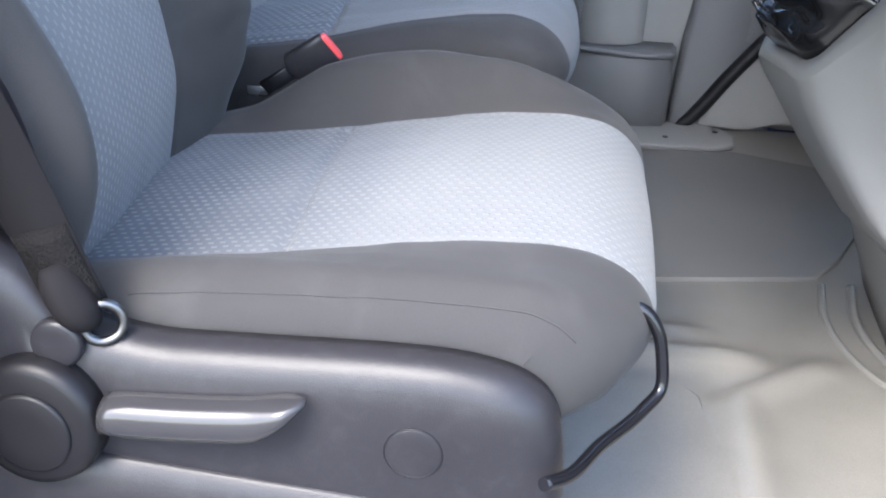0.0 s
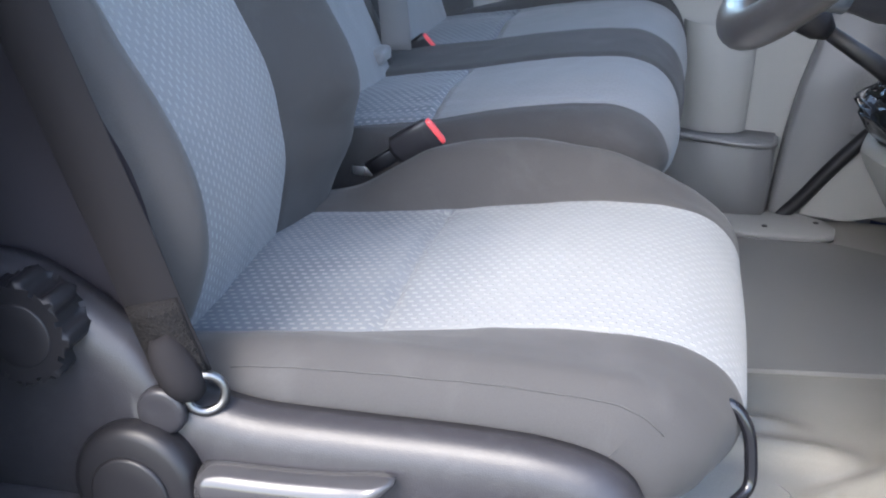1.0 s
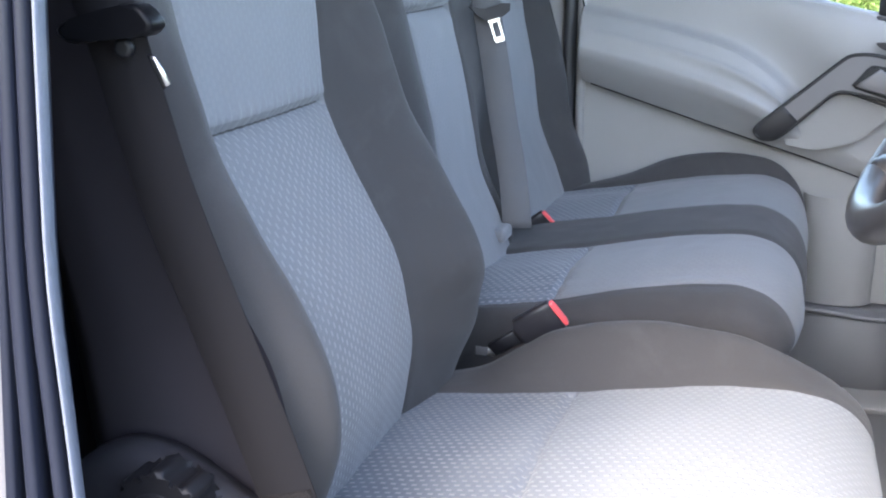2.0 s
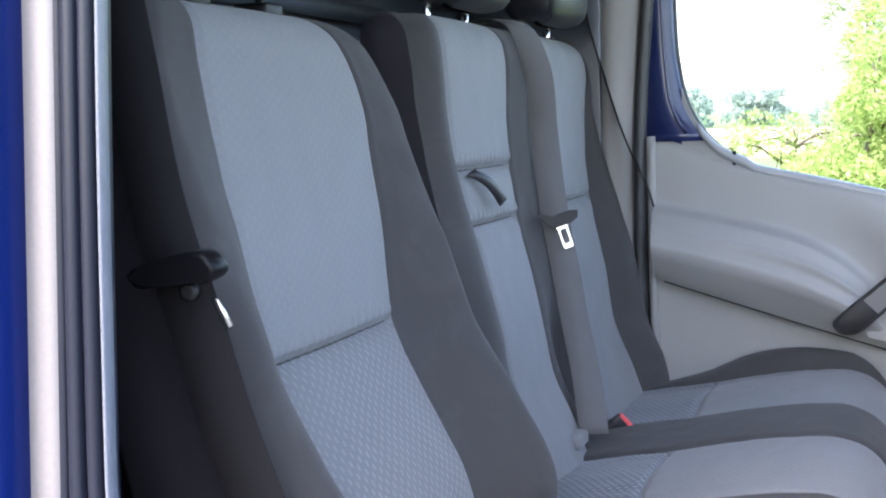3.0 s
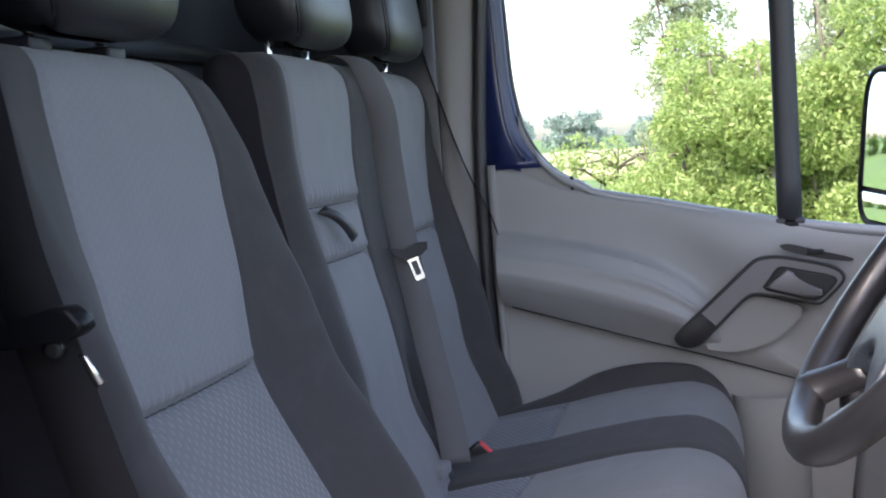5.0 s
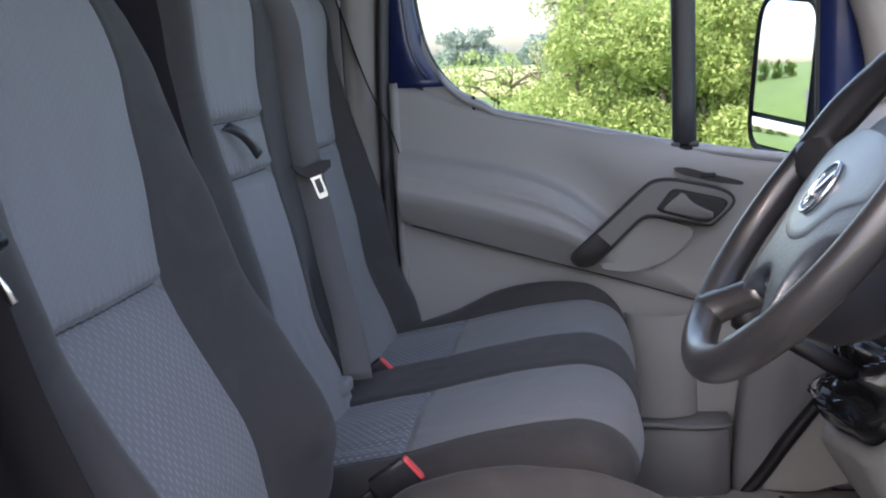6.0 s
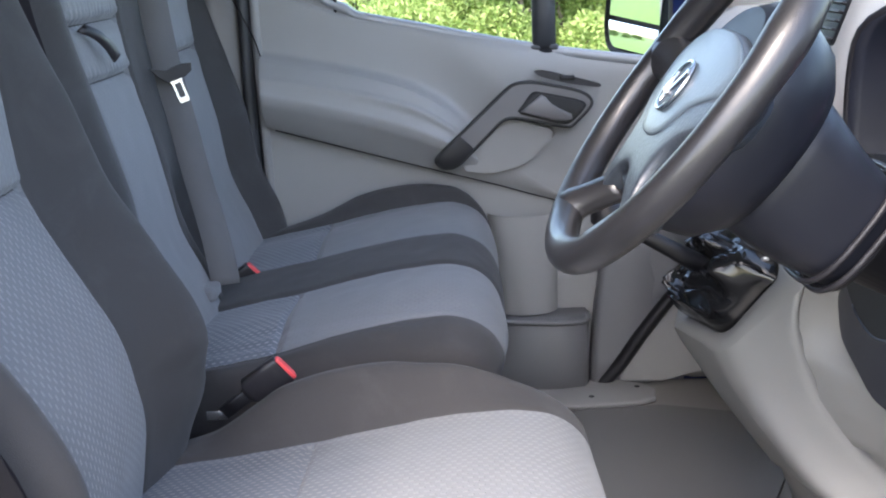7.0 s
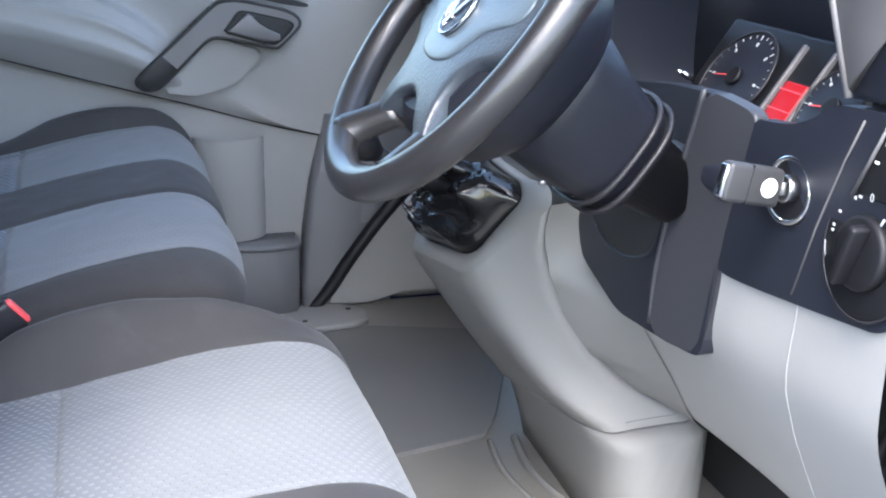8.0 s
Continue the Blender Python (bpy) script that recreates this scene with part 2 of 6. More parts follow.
def join(*geos):
    verts, faces, uvs = [], [], []
    for g in geos:
        n = len(verts)
        verts += [tuple(v) for v in g[0]]
        faces += [tuple(i + n for i in f) for f in g[1]]
        uvs += list(g[2]) if len(g) > 2 else [(v[0], v[1]) for v in g[0]]
    return verts, faces, uvs


def moved(geo, m):
    return ([tuple(m @ Vector(v)) for v in geo[0]], *geo[1:])


def smoothstep(a, b, x):
    t = min(1.0, max(0.0, (x - a) / (b - a)))
    return t * t * (3 - 2 * t)


def curve(points, n):
    """A smooth run of n points through the given ones (Catmull-Rom, by chord)."""
    p = np.array(points, float)
    d = np.r_[0, np.cumsum(np.linalg.norm(np.diff(p, axis=0), axis=1))]
    tan = np.gradient(p, d, axis=0) if len(p) > 2 else np.repeat((p[1:] - p[:1]) / d[1], 2, 0)
    out = []
    for s in np.linspace(0, d[-1], n):
        i = min(len(p) - 2, int(np.searchsorted(d, s, "right") - 1))
        h = d[i + 1] - d[i]
        t = (s - d[i]) / h
        a, b, c, e = 2 * t**3 - 3 * t**2 + 1, t**3 - 2 * t**2 + t, -2 * t**3 + 3 * t**2, t**3 - t**2
        out.append(a * p[i] + b * h * tan[i] + c * p[i + 1] + e * h * tan[i + 1])
    return np.array(out)


def table(rows):
    """A smooth function of one number through the given pairs, level beyond their ends."""
    if len(rows) > 2:
        run = curve(rows, 12 * len(rows))
        xs, ys = np.maximum.accumulate(run[:, 0]), run[:, 1]
    else:
        xs, ys = zip(*rows)
    return lambda x: float(np.interp(x, xs, ys))


def grid(f, us, vs, keep=None, wrap=False):
    """A sheet of quads over the values us and vs; f gives a place and a UV. keep chooses quads by their middle."""
    verts, uvs, faces = [], [], []
    for u in us:
        for v in vs:
            p, t = f(u, v)
            verts.append(tuple(p))
            uvs.append(t)
    nv = len(vs)
    for i in range(len(us) - 1):
        for j in range(nv if wrap else nv - 1):
            k = (j + 1) % nv
            if keep is None or keep((us[i] + us[i + 1]) / 2, (vs[j] + vs[k]) / 2):
                faces.append((i * nv + j, i * nv + k, (i + 1) * nv + k, (i + 1) * nv + j))
    used = sorted({i for f_ in faces for i in f_})
    at = {o: n for n, o in enumerate(used)}
    return [verts[i] for i in used], [tuple(at[i] for i in f_) for f_ in faces], [uvs[i] for i in used]


def loft(rings, closed=True, caps=True):
    n = len(rings[0])
    verts = [tuple(p) for r in rings for p in r]
    faces = []
    for i in range(len(rings) - 1):
        for j in range(n if closed else n - 1):
            k = (j + 1) % n
            faces.append((i * n + j, i * n + k, (i + 1) * n + k, (i + 1) * n + j))
    if caps and closed:
        faces += [tuple(range(n)), tuple(range((len(rings) - 1) * n, len(rings) * n))]
    return verts, faces


def tube(points, r, n=12, closed=False, flat=1.0):
    """A round bar along points; r may be a number or one for each point."""
    p = [Vector(q) for q in points]
    rs = [r] * len(p) if isinstance(r, (int, float)) else r
    up = None
    rings = []
    for i, q in enumerate(p):
        a, b = p[i - 1] if (i or closed) else q, p[(i + 1) % len(p)] if (i < len(p) - 1 or closed) else q
        d = (b - a).normalized()
        if up is None:
            up = d.orthogonal().normalized()
        up = (up - d * up.dot(d)).normalized()
        side = d.cross(up)
        rings.append([q + rs[i] * (math.cos(2 * math.pi * k / n) * up + flat * math.sin(2 * math.pi * k / n) * side) for k in range(n)])
    if closed:
        rings.append(rings[0])
        v, f = loft(rings, caps=False)
        return v, f
    return loft(rings)


def ribbon(points, across, width, thick=0.0018):
    """A strap along points; across: the direction of its width (one, or one for each point)."""
    rings = []
    p = [Vector(q) for q in points]
    for i, q in enumerate(p):
        w = Vector(across[i] if isinstance(across[0], (tuple, list, Vector)) else across).normalized() * width / 2
        d = (p[min(i + 1, len(p) - 1)] - p[max(i - 1, 0)]).normalized()
        t = d.cross(w).normalized() * thick / 2
        e = w * 0.97
        rings.append([q - w, q - e + t, q + e + t, q + w, q + e - t, q - e - t])
    return loft(rings)


def rbox(lo, hi, r=0.005, seg=3):
    bm = bmesh.new()
    bmesh.ops.create_cube(bm, size=1.0)
    lo, hi = Vector(lo), Vector(hi)
    for v in bm.verts:
        v.co = Vector((lo[i] + (v.co[i] + 0.5) * (hi[i] - lo[i]) for i in range(3)))
    if r:
        bmesh.ops.bevel(bm, geom=bm.edges[:], offset=r, segments=seg, profile=0.5, affect="EDGES")
    return from_bm(bm)


def from_bm(bm):
    bm.verts.index_update()
    geo = [tuple(v.co) for v in bm.verts], [tuple(v.index for v in f.verts) for f in bm.faces]
    bm.free()
    return geo


def rounded(outline, times=3):
    """Cuts the corners of a closed outline."""
    p = [np.array(q, float) for q in outline]
    for k in range(times):
        out = []
        for a, b in zip(p, p[1:] + p[:1]):
            s = min(0.24, 0.012 / 2**k / max(1e-6, float(np.linalg.norm(b - a))))
            out += [a * (1 - s) + b * s, a * s + b * (1 - s)]
        p = out
    return p


def slab(outline, axis, at, depth, r=0.003, seg=2, smooth_n=0):
    """A plate with the given outline (two coordinates, in the order of the remaining axes), from axis = at over depth, with rounded rims."""
    pts = [tuple(p) for p in (rounded(outline) if smooth_n else outline)]
    def place(p, h):
        q = list(p)
        q.insert("xyz".index(axis), h)
        return tuple(q)
    bm = bmesh.new()
    a = [bm.verts.new(place(p, at)) for p in pts]
    b = [bm.verts.new(place(p, at + depth)) for p in pts]
    n = len(pts)
    fa, fb = bm.faces.new(a), bm.faces.new(b[::-1])
    for i in range(n):
        bm.faces.new((a[i], a[(i + 1) % n], b[(i + 1) % n], b[i]))
    if r:
        bmesh.ops.bevel(bm, geom=list(fa.edges) + list(fb.edges), offset=r, segments=seg, profile=0.5, affect="EDGES")
    return from_bm(bm)


def disc(c, normal, r, depth, n=40, bev=0.002, dish=0.0):
    """A round plate or knob on the point c, standing out by depth along normal."""
    normal = Vector(normal).normalized()
    u = normal.orthogonal().normalized()
    w = normal.cross(u)
    rings = []
    for rr, h in ((r, 0.0), (r, depth - bev), (r - bev * 0.3, depth - bev * 0.3), (r - bev, depth), (r * 0.5, depth - dish * 0.7), (r * 0.02, depth - dish)):
        rings.append([Vector(c) + normal * h + rr * (math.cos(2 * math.pi * k / n) * u + math.sin(2 * math.pi * k / n) * w) for k in range(n)])
    return loft(rings)


def ring(c, normal, r, tr, n=48, m=10):
    normal = Vector(normal).normalized()
    u = normal.orthogonal().normalized()
    w = normal.cross(u)
    return tube([Vector(c) + r * (math.cos(2 * math.pi * k / n) * u + math.sin(2 * math.pi * k / n) * w) for k in range(n)], tr, m, closed=True)


def spread(lo, hi, step, extra=()):
    """Even values with added ones, sorted."""
    n = max(2, int(round((hi - lo) / step)) + 1)
    vals = sorted(set(np.linspace(lo, hi, n).round(5)) | {round(e, 5) for e in extra if lo <= e <= hi})
    return list(vals)


# ---- van shell ----
FLOOR = 0.17
cab = thing("cab_floor", (0.4, 0.0, FLOOR), "grey rubber cab floor with a raised pad and worn edges", "floor", kind="structure")
floor_geo = grid(lambda x, y: ((x, y, FLOOR + 0.0), (x, y)), spread(-0.70, 1.15, 0.05, (0.204, 0.686)), spread(-0.80, 0.86, 0.05, (-0.676, 0.026)), lambda x, y: not (0.204 < x < 0.686 and -0.676 < y < 0.026))
part("floor", floor_geo, MAT, cab)
carpet = [(0.25, 0.09), (0.409, 0.12), (0.548, 0.147), (0.672, 0.170), (0.72, 0.24), (0.80, 0.42), (0.90, 0.60), (0.60, 0.70), (0.25, 0.66)]
part("floor_covering", slab(carpet, "z", FLOOR - 0.002, 0.010, 0.003), MATDARK, cab, "dark grey passenger floor covering")
pad = [(0.20, -0.178), (0.35, -0.186), (0.42, -0.190), (0.448, -0.196), (0.462, -0.215), (0.466, -0.29), (0.485, -0.345), (0.52, -0.42), (0.53, -0.66), (0.20, -0.66)]
part("floor_pad", slab(pad, "z", FLOOR - 0.002, 0.014, 0.003, 2), MAT, cab, "raised pad in the driver's footwell")
def swell(x, y):
    """Low moulded ridges that run round the driver's footwell."""
    along = 0.020 * math.exp(-((y + 0.105) / 0.030) ** 2) * smoothstep(0.60, 0.50, x) + 0.012 * math.exp(-((y + 0.035) / 0.02) ** 2) * smoothstep(0.52, 0.44, x)
    turn = 0.018 * math.exp(-((x - 0.515 - 0.12 * smoothstep(-0.22, -0.08, y)) / 0.032) ** 2) * smoothstep(-0.06, -0.12, y)
    return along + turn
part("floor_swell", grid(lambda x, y: ((x, y, FLOOR + 0.001 + swell(x, y) * smoothstep(-0.68, -0.6, y)), (x, y)), spread(0.20, 0.69, 0.012), spread(-0.68, 0.03, 0.012)), MAT, cab, "moulded ridges in the rubber floor")
for k, (dx, r) in enumerate(((0.0, 0.006), (0.045, 0.008))):
    rib = curve([(0.680 + dx, 0.158, FLOOR), (0.667 + dx, 0.042, FLOOR), (0.677 + dx, -0.035, FLOOR), (0.698 + dx, -0.094, FLOOR), (0.74 + dx, -0.16, FLOOR)], 24)
    part("floor_rib", tube(rib, r, 8), MAT, cab)

# bulkhead behind the seats
bulk = thing("bulkhead", (-0.62, 0.05, FLOOR), "dark blue-grey painted bulkhead behind the seats", "bulkhead", kind="structure")
part("bulkhead_panel", grid(lambda y, z: ((-0.60 - 0.02 * math.cos((y + 0.1) * 9) * smoothstep(1.0, 1.3, z) - 0.05 * smoothstep(1.25, 1.32, z), y, z), (y, z)), spread(-0.80, 0.90, 0.03), spread(0.1, 1.80, 0.03)), BULK, bulk)
part("bulkhead_rail", tube(curve([(-0.585, -0.75, 1.27), (-0.58, -0.2, 1.285), (-0.58, 0.4, 1.285), (-0.585, 0.88, 1.27)], 30), 0.016, 10), BULK, bulk)

# roof
roof = thing("roof", (0, 0.05, 1.78), "pale grey headliner under a blue steel roof", "roof", kind="structure")
part("headliner", rbox((-0.70, -0.76, 1.74), (0.58, 0.86, 1.765), 0.01), HEADLINER, roof)
part("roof_skin", rbox((-4.2, -0.955, 1.80), (0.62, 1.03, 1.84), 0.015), PAINT, roof)

# near side: door pillar and painted flank behind it
near_side = thing("side_wall_near", (-0.35, -0.8, 0.0), "door pillar with grey rubber seals beside blue bodywork", "van side", kind="structure")
bow = table([(0.10, 0.030), (0.45, 0.012), (0.57, 0.003), (0.71, -0.005), (0.84, -0.011), (0.93, -0.008), (1.09, -0.001), (1.25, 0.008), (1.80, 0.030)])
def upright(x0, x1, y0, y1, z0=0.10, z1=1.80, r=0.006, straight=0.0):
    """A rounded bar along the door opening: it follows the bowed edge, or (straight = 1) the slanted line of the body behind it."""
    k = r * 0.3
    sect = [(x0, y1), (x0, y0 + r), (x0 + k, y0 + k), (x0 + r, y0), (x1 - r, y0), (x1 - k, y0 + k), (x1, y0 + r), (x1, y1)]
    zs = np.linspace(z0, z1, 48)
    lean = curve([((1 - straight) * bow(z) + straight * 0.06 * (z - 1.10), z) for z in zs], 48)[:, 0]
    return loft([[(x + d, y, z) for x, y in sect] for z, d in zip(zs, lean)])
part("door_seal", upright(-0.2374, -0.2346, -0.891, -0.880, r=0.001), material("pale_seal_lip", (0.14, 0.15, 0.18), 0.4, spread=0.1), near_side, "pale seal lip")
for x0, x1, y, k in ((-0.2490, -0.2398, -0.896, 0.1), (-0.2600, -0.2498, -0.900, 0.5), (-0.2720, -0.2608, -0.898, 0.9)):
    part("seal_rib", upright(x0, x1, y, -0.870, r=0.003, straight=k), SEALGREY, near_side)
part("pillar_flange", upright(-0.2960, -0.2640, -0.902, -0.870, r=0.008, straight=1.0), BAREPAINT, near_side, "pale painted pillar flange")
part("pillar_body", loft([[(-0.250 + bow(z), -0.872, z), (-0.56, -0.872, z), (-0.56, -0.772, z), (-0.345, -0.772, z), (-0.262 + bow(z), -0.860, z)] for z in np.linspace(0.10, 1.80, 40)]), BLACK, near_side)
part("painted_flank", join(upright(-0.60, -0.288, -0.94, -0.873, -0.35, 1.84, 0.016, 1.0), rbox((-4.2, -0.9385, -0.35), (-0.59, -0.873, 1.84), 0.0))[:2], PAINT, near_side, "glossy blue bodywork")
part("inner_trim", rbox((-0.66, -0.785, 0.12), (-0.40, -0.76, 1.76), 0.006), BLACK, near_side)
part("sill", rbox((-0.40, -0.97, 0.02), (1.15, -0.78, 0.165), 0.02), PAINT, near_side)
part("sill_step", rbox((-0.20, -0.90, 0.10), (1.05, -0.765, 0.178), 0.012), MAT, near_side)

# far side pillar
far_side = thing("side_wall_far", (-0.3, 0.9, 0.0), "grey trimmed far door pillar", "van side", kind="structure")
part("pillar_trim", loft([[(-0.322, 0.862, z), (-0.322, 0.92, z), (-0.255 + 0.03 * smoothstep(1.0, 1.6, z), 0.92, z), (-0.262 + 0.03 * smoothstep(1.0, 1.6, z), 0.880, z), (-0.30 + 0.02 * smoothstep(1.0, 1.6, z), 0.862, z)] for z in np.linspace(0.1, 1.78, 20)]), PILLAR, far_side, "warm grey plastic pillar trim")
part("pillar_seal", loft([[(x0, 0.875, z), (x0, 0.94, z), (x0 + 0.024, 0.94, z), (x0 + 0.024, 0.882, z), (x0 + 0.012, 0.872, z)] for z in np.linspace(0.1, 1.78, 20) for x0 in (-0.254 + 0.03 * smoothstep(1.0, 1.6, z),)]), RUBBER, far_side)
part("rear_wall", rbox((-0.66, 0.858, 0.1), (-0.318, 0.90, 1.78), 0.006), BULK, far_side)
part("outer_skin", rbox((-4.2, 0.92, -0.35), (-0.25, 1.03, 1.84), 0.02), PAINT, far_side)
part("upper_belt", ribbon(curve([(-0.335, 0.852, 1.50), (-0.345, 0.85, 1.32), (-0.312, 0.845, 1.20), (-0.262, 0.842, 1.05), (-0.215, 0.835, 0.95), (-0.205, 0.83, 0.92)], 20), (-0.16, 1.0, 0.0), 0.040), BELTDARK, far_side)
part("belt_guide", rbox((-0.36, 0.848, 1.36), (-0.33, 0.858, 1.46), 0.006), BLACK, far_side)
part("rear_panel", rbox((-4.2, -0.88, -0.35), (-4.14, 0.93, 1.80), 0.02), PAINT, far_side, "closed blue rear end")
part("load_floor", rbox((-4.14, -0.88, -0.02), (-0.68, 0.93, 0.02), 0.0), BLACK, far_side)


# ---- seats ----
def groove(d, depth=0.0045, width=0.005):
    return -depth * math.exp(-(d / width) ** 2)


def cushion(owner, yc, half, profile, panels, bolster, seam_x, cloth, nose=0.03, tuck=0.075, pivot=(0.21, 0.452), piped=False, drift=0.0, far_nose=0.35):
    """A seat cushion: panels are the cloth strips (from, to) across; bolster(x, w) lifts the sides; seam_x is the cross seam."""
    path = curve(profile, 130)
    tang = np.gradient(path, axis=0)
    tang /= np.linalg.norm(tang, axis=1)[:, None]
    length = np.r_[0, np.cumsum(np.linalg.norm(np.diff(path, axis=0), axis=1))]
    apex = int(np.argmax(path[:, 0]))
    edges = [e for p in panels for e in p]
    across = spread(-half, half, 0.012, [e + d for e in edges for d in (-0.006, 0, 0.006)])
    skirt = [(-half - 0.0025, 0.012), (-half - 0.0045, 0.022), (-half - 0.005, 0.030), (-half - 0.0055, 0.038), (-half - 0.006, 0.050), (-half - 0.006, 0.065), (-half - 0.004, 0.085), (-half, 0.105)]
    ws = [(w, d) for w, d in skirt[::-1]] + [(w, 0.0) for w in across] + [(-w, d) for w, d in skirt]
    keys = list(range(len(ws)))

    def f(i, k):
        w, drop = ws[k]
        p, t = path[i], tang[i]
        n = np.array([-t[1], t[0]])
        front = smoothstep(0.20, 0.34, p[0]) if i <= apex else 1.0
        lift = bolster(p[0], w)
        rim = abs(w) / half
        round_off = -0.030 * max(0.0, (rim - 0.86) / 0.14) ** 2
        for e in edges:
            lift += groove(w - e)
        if any(a < w < b for a, b in panels):
            lift += groove(p[0] - seam_x, 0.008, 0.005) + 0.004 * math.cos(min(1, abs(w - min((sum(q) / 2 for q in panels), key=lambda c: abs(c - w))) / 0.15) * math.pi)
        fade = 1 - 0.75 * front
        q = p + n * (lift * fade + round_off)
        q = q - np.array([0, drop * (1 - front)]) + (np.array(pivot) - q) * front * drop / 0.105 * 0.6
        q[0] -= (nose if w < 0 else nose * far_nose) * front * max(0.0, (rim - 0.45) / 0.55) ** 2
        under = smoothstep(-0.045, 0.045, length[i] - length[apex])
        edge_ = max(0.0, (min(rim, 1.0) - 0.4) / 0.6) ** 1.5 * under
        q[1] += (pivot[1] - q[1]) * edge_ * (0.9 if w < 0 else tuck * 5)
        q[0] += (pivot[0] + 0.06 - q[0]) * edge_ * (0.75 if w < 0 else 0.2)
        crease = 0.0012 * noise.noise(Vector((p[0] * 30, w * 30, 1.0))) + 0.0050 * noise.noise(Vector((p[0] * 5, w * 40 + drop * 60 + p[0] * 3, 4.0))) * smoothstep(0.60, 0.8, rim)
        fold = 0.0055 * noise.noise(Vector((p[0] * 6, drop * 55 + p[0] * 4, 2.0))) * smoothstep(0.0, 0.03, drop) * (1 - 0.6 * front)
        return (q[0], yc + w + math.copysign(fold, w) + drift * (q[0] - 0.07) * min(1.0, (half - min(abs(w), half)) / 0.05), q[1] + crease), (length[i], w)

    us = list(range(len(path)))
    def in_panel(i, k):
        a, b = ws[int(k)], ws[int(k) + 1]
        w = (a[0] + b[0]) / 2
        return a[1] == 0 and b[1] == 0 and any(lo <= w <= hi for lo, hi in panels)
    if piped:
        run = [Vector(f(i, len(skirt) + 1)[0]) + Vector((0, -0.0001, 0.0001)) for i in us[:apex] if -0.10 < path[i][0] < 0.33]
        part("bolster_seam", tube(run, 0.0007, 6), COVER, owner)
    cuts = [-9.0] + edges + [9.0]
    for a, b in zip(cuts[::2], cuts[1::2]):
        part("cushion_bolster", grid(f, us, keys, lambda u, v: not in_panel(u, v) and a <= (ws[int(v)][0] + ws[int(v) + 1][0]) / 2 <= b), COVER, owner, "dark grey cloth bolster")
    for lo, hi in panels:
        for fore in (False, True):
            part("cushion_panel", grid(f, us, keys, lambda u, v: in_panel(u, v) and lo <= (ws[int(v)][0] + ws[int(v) + 1][0]) / 2 <= hi and ((path[int(u)][0] + path[int(u) + 1][0]) / 2 > seam_x) == fore),
                 cloth[1] if fore else cloth[0], owner, "grey-blue woven cloth panel")


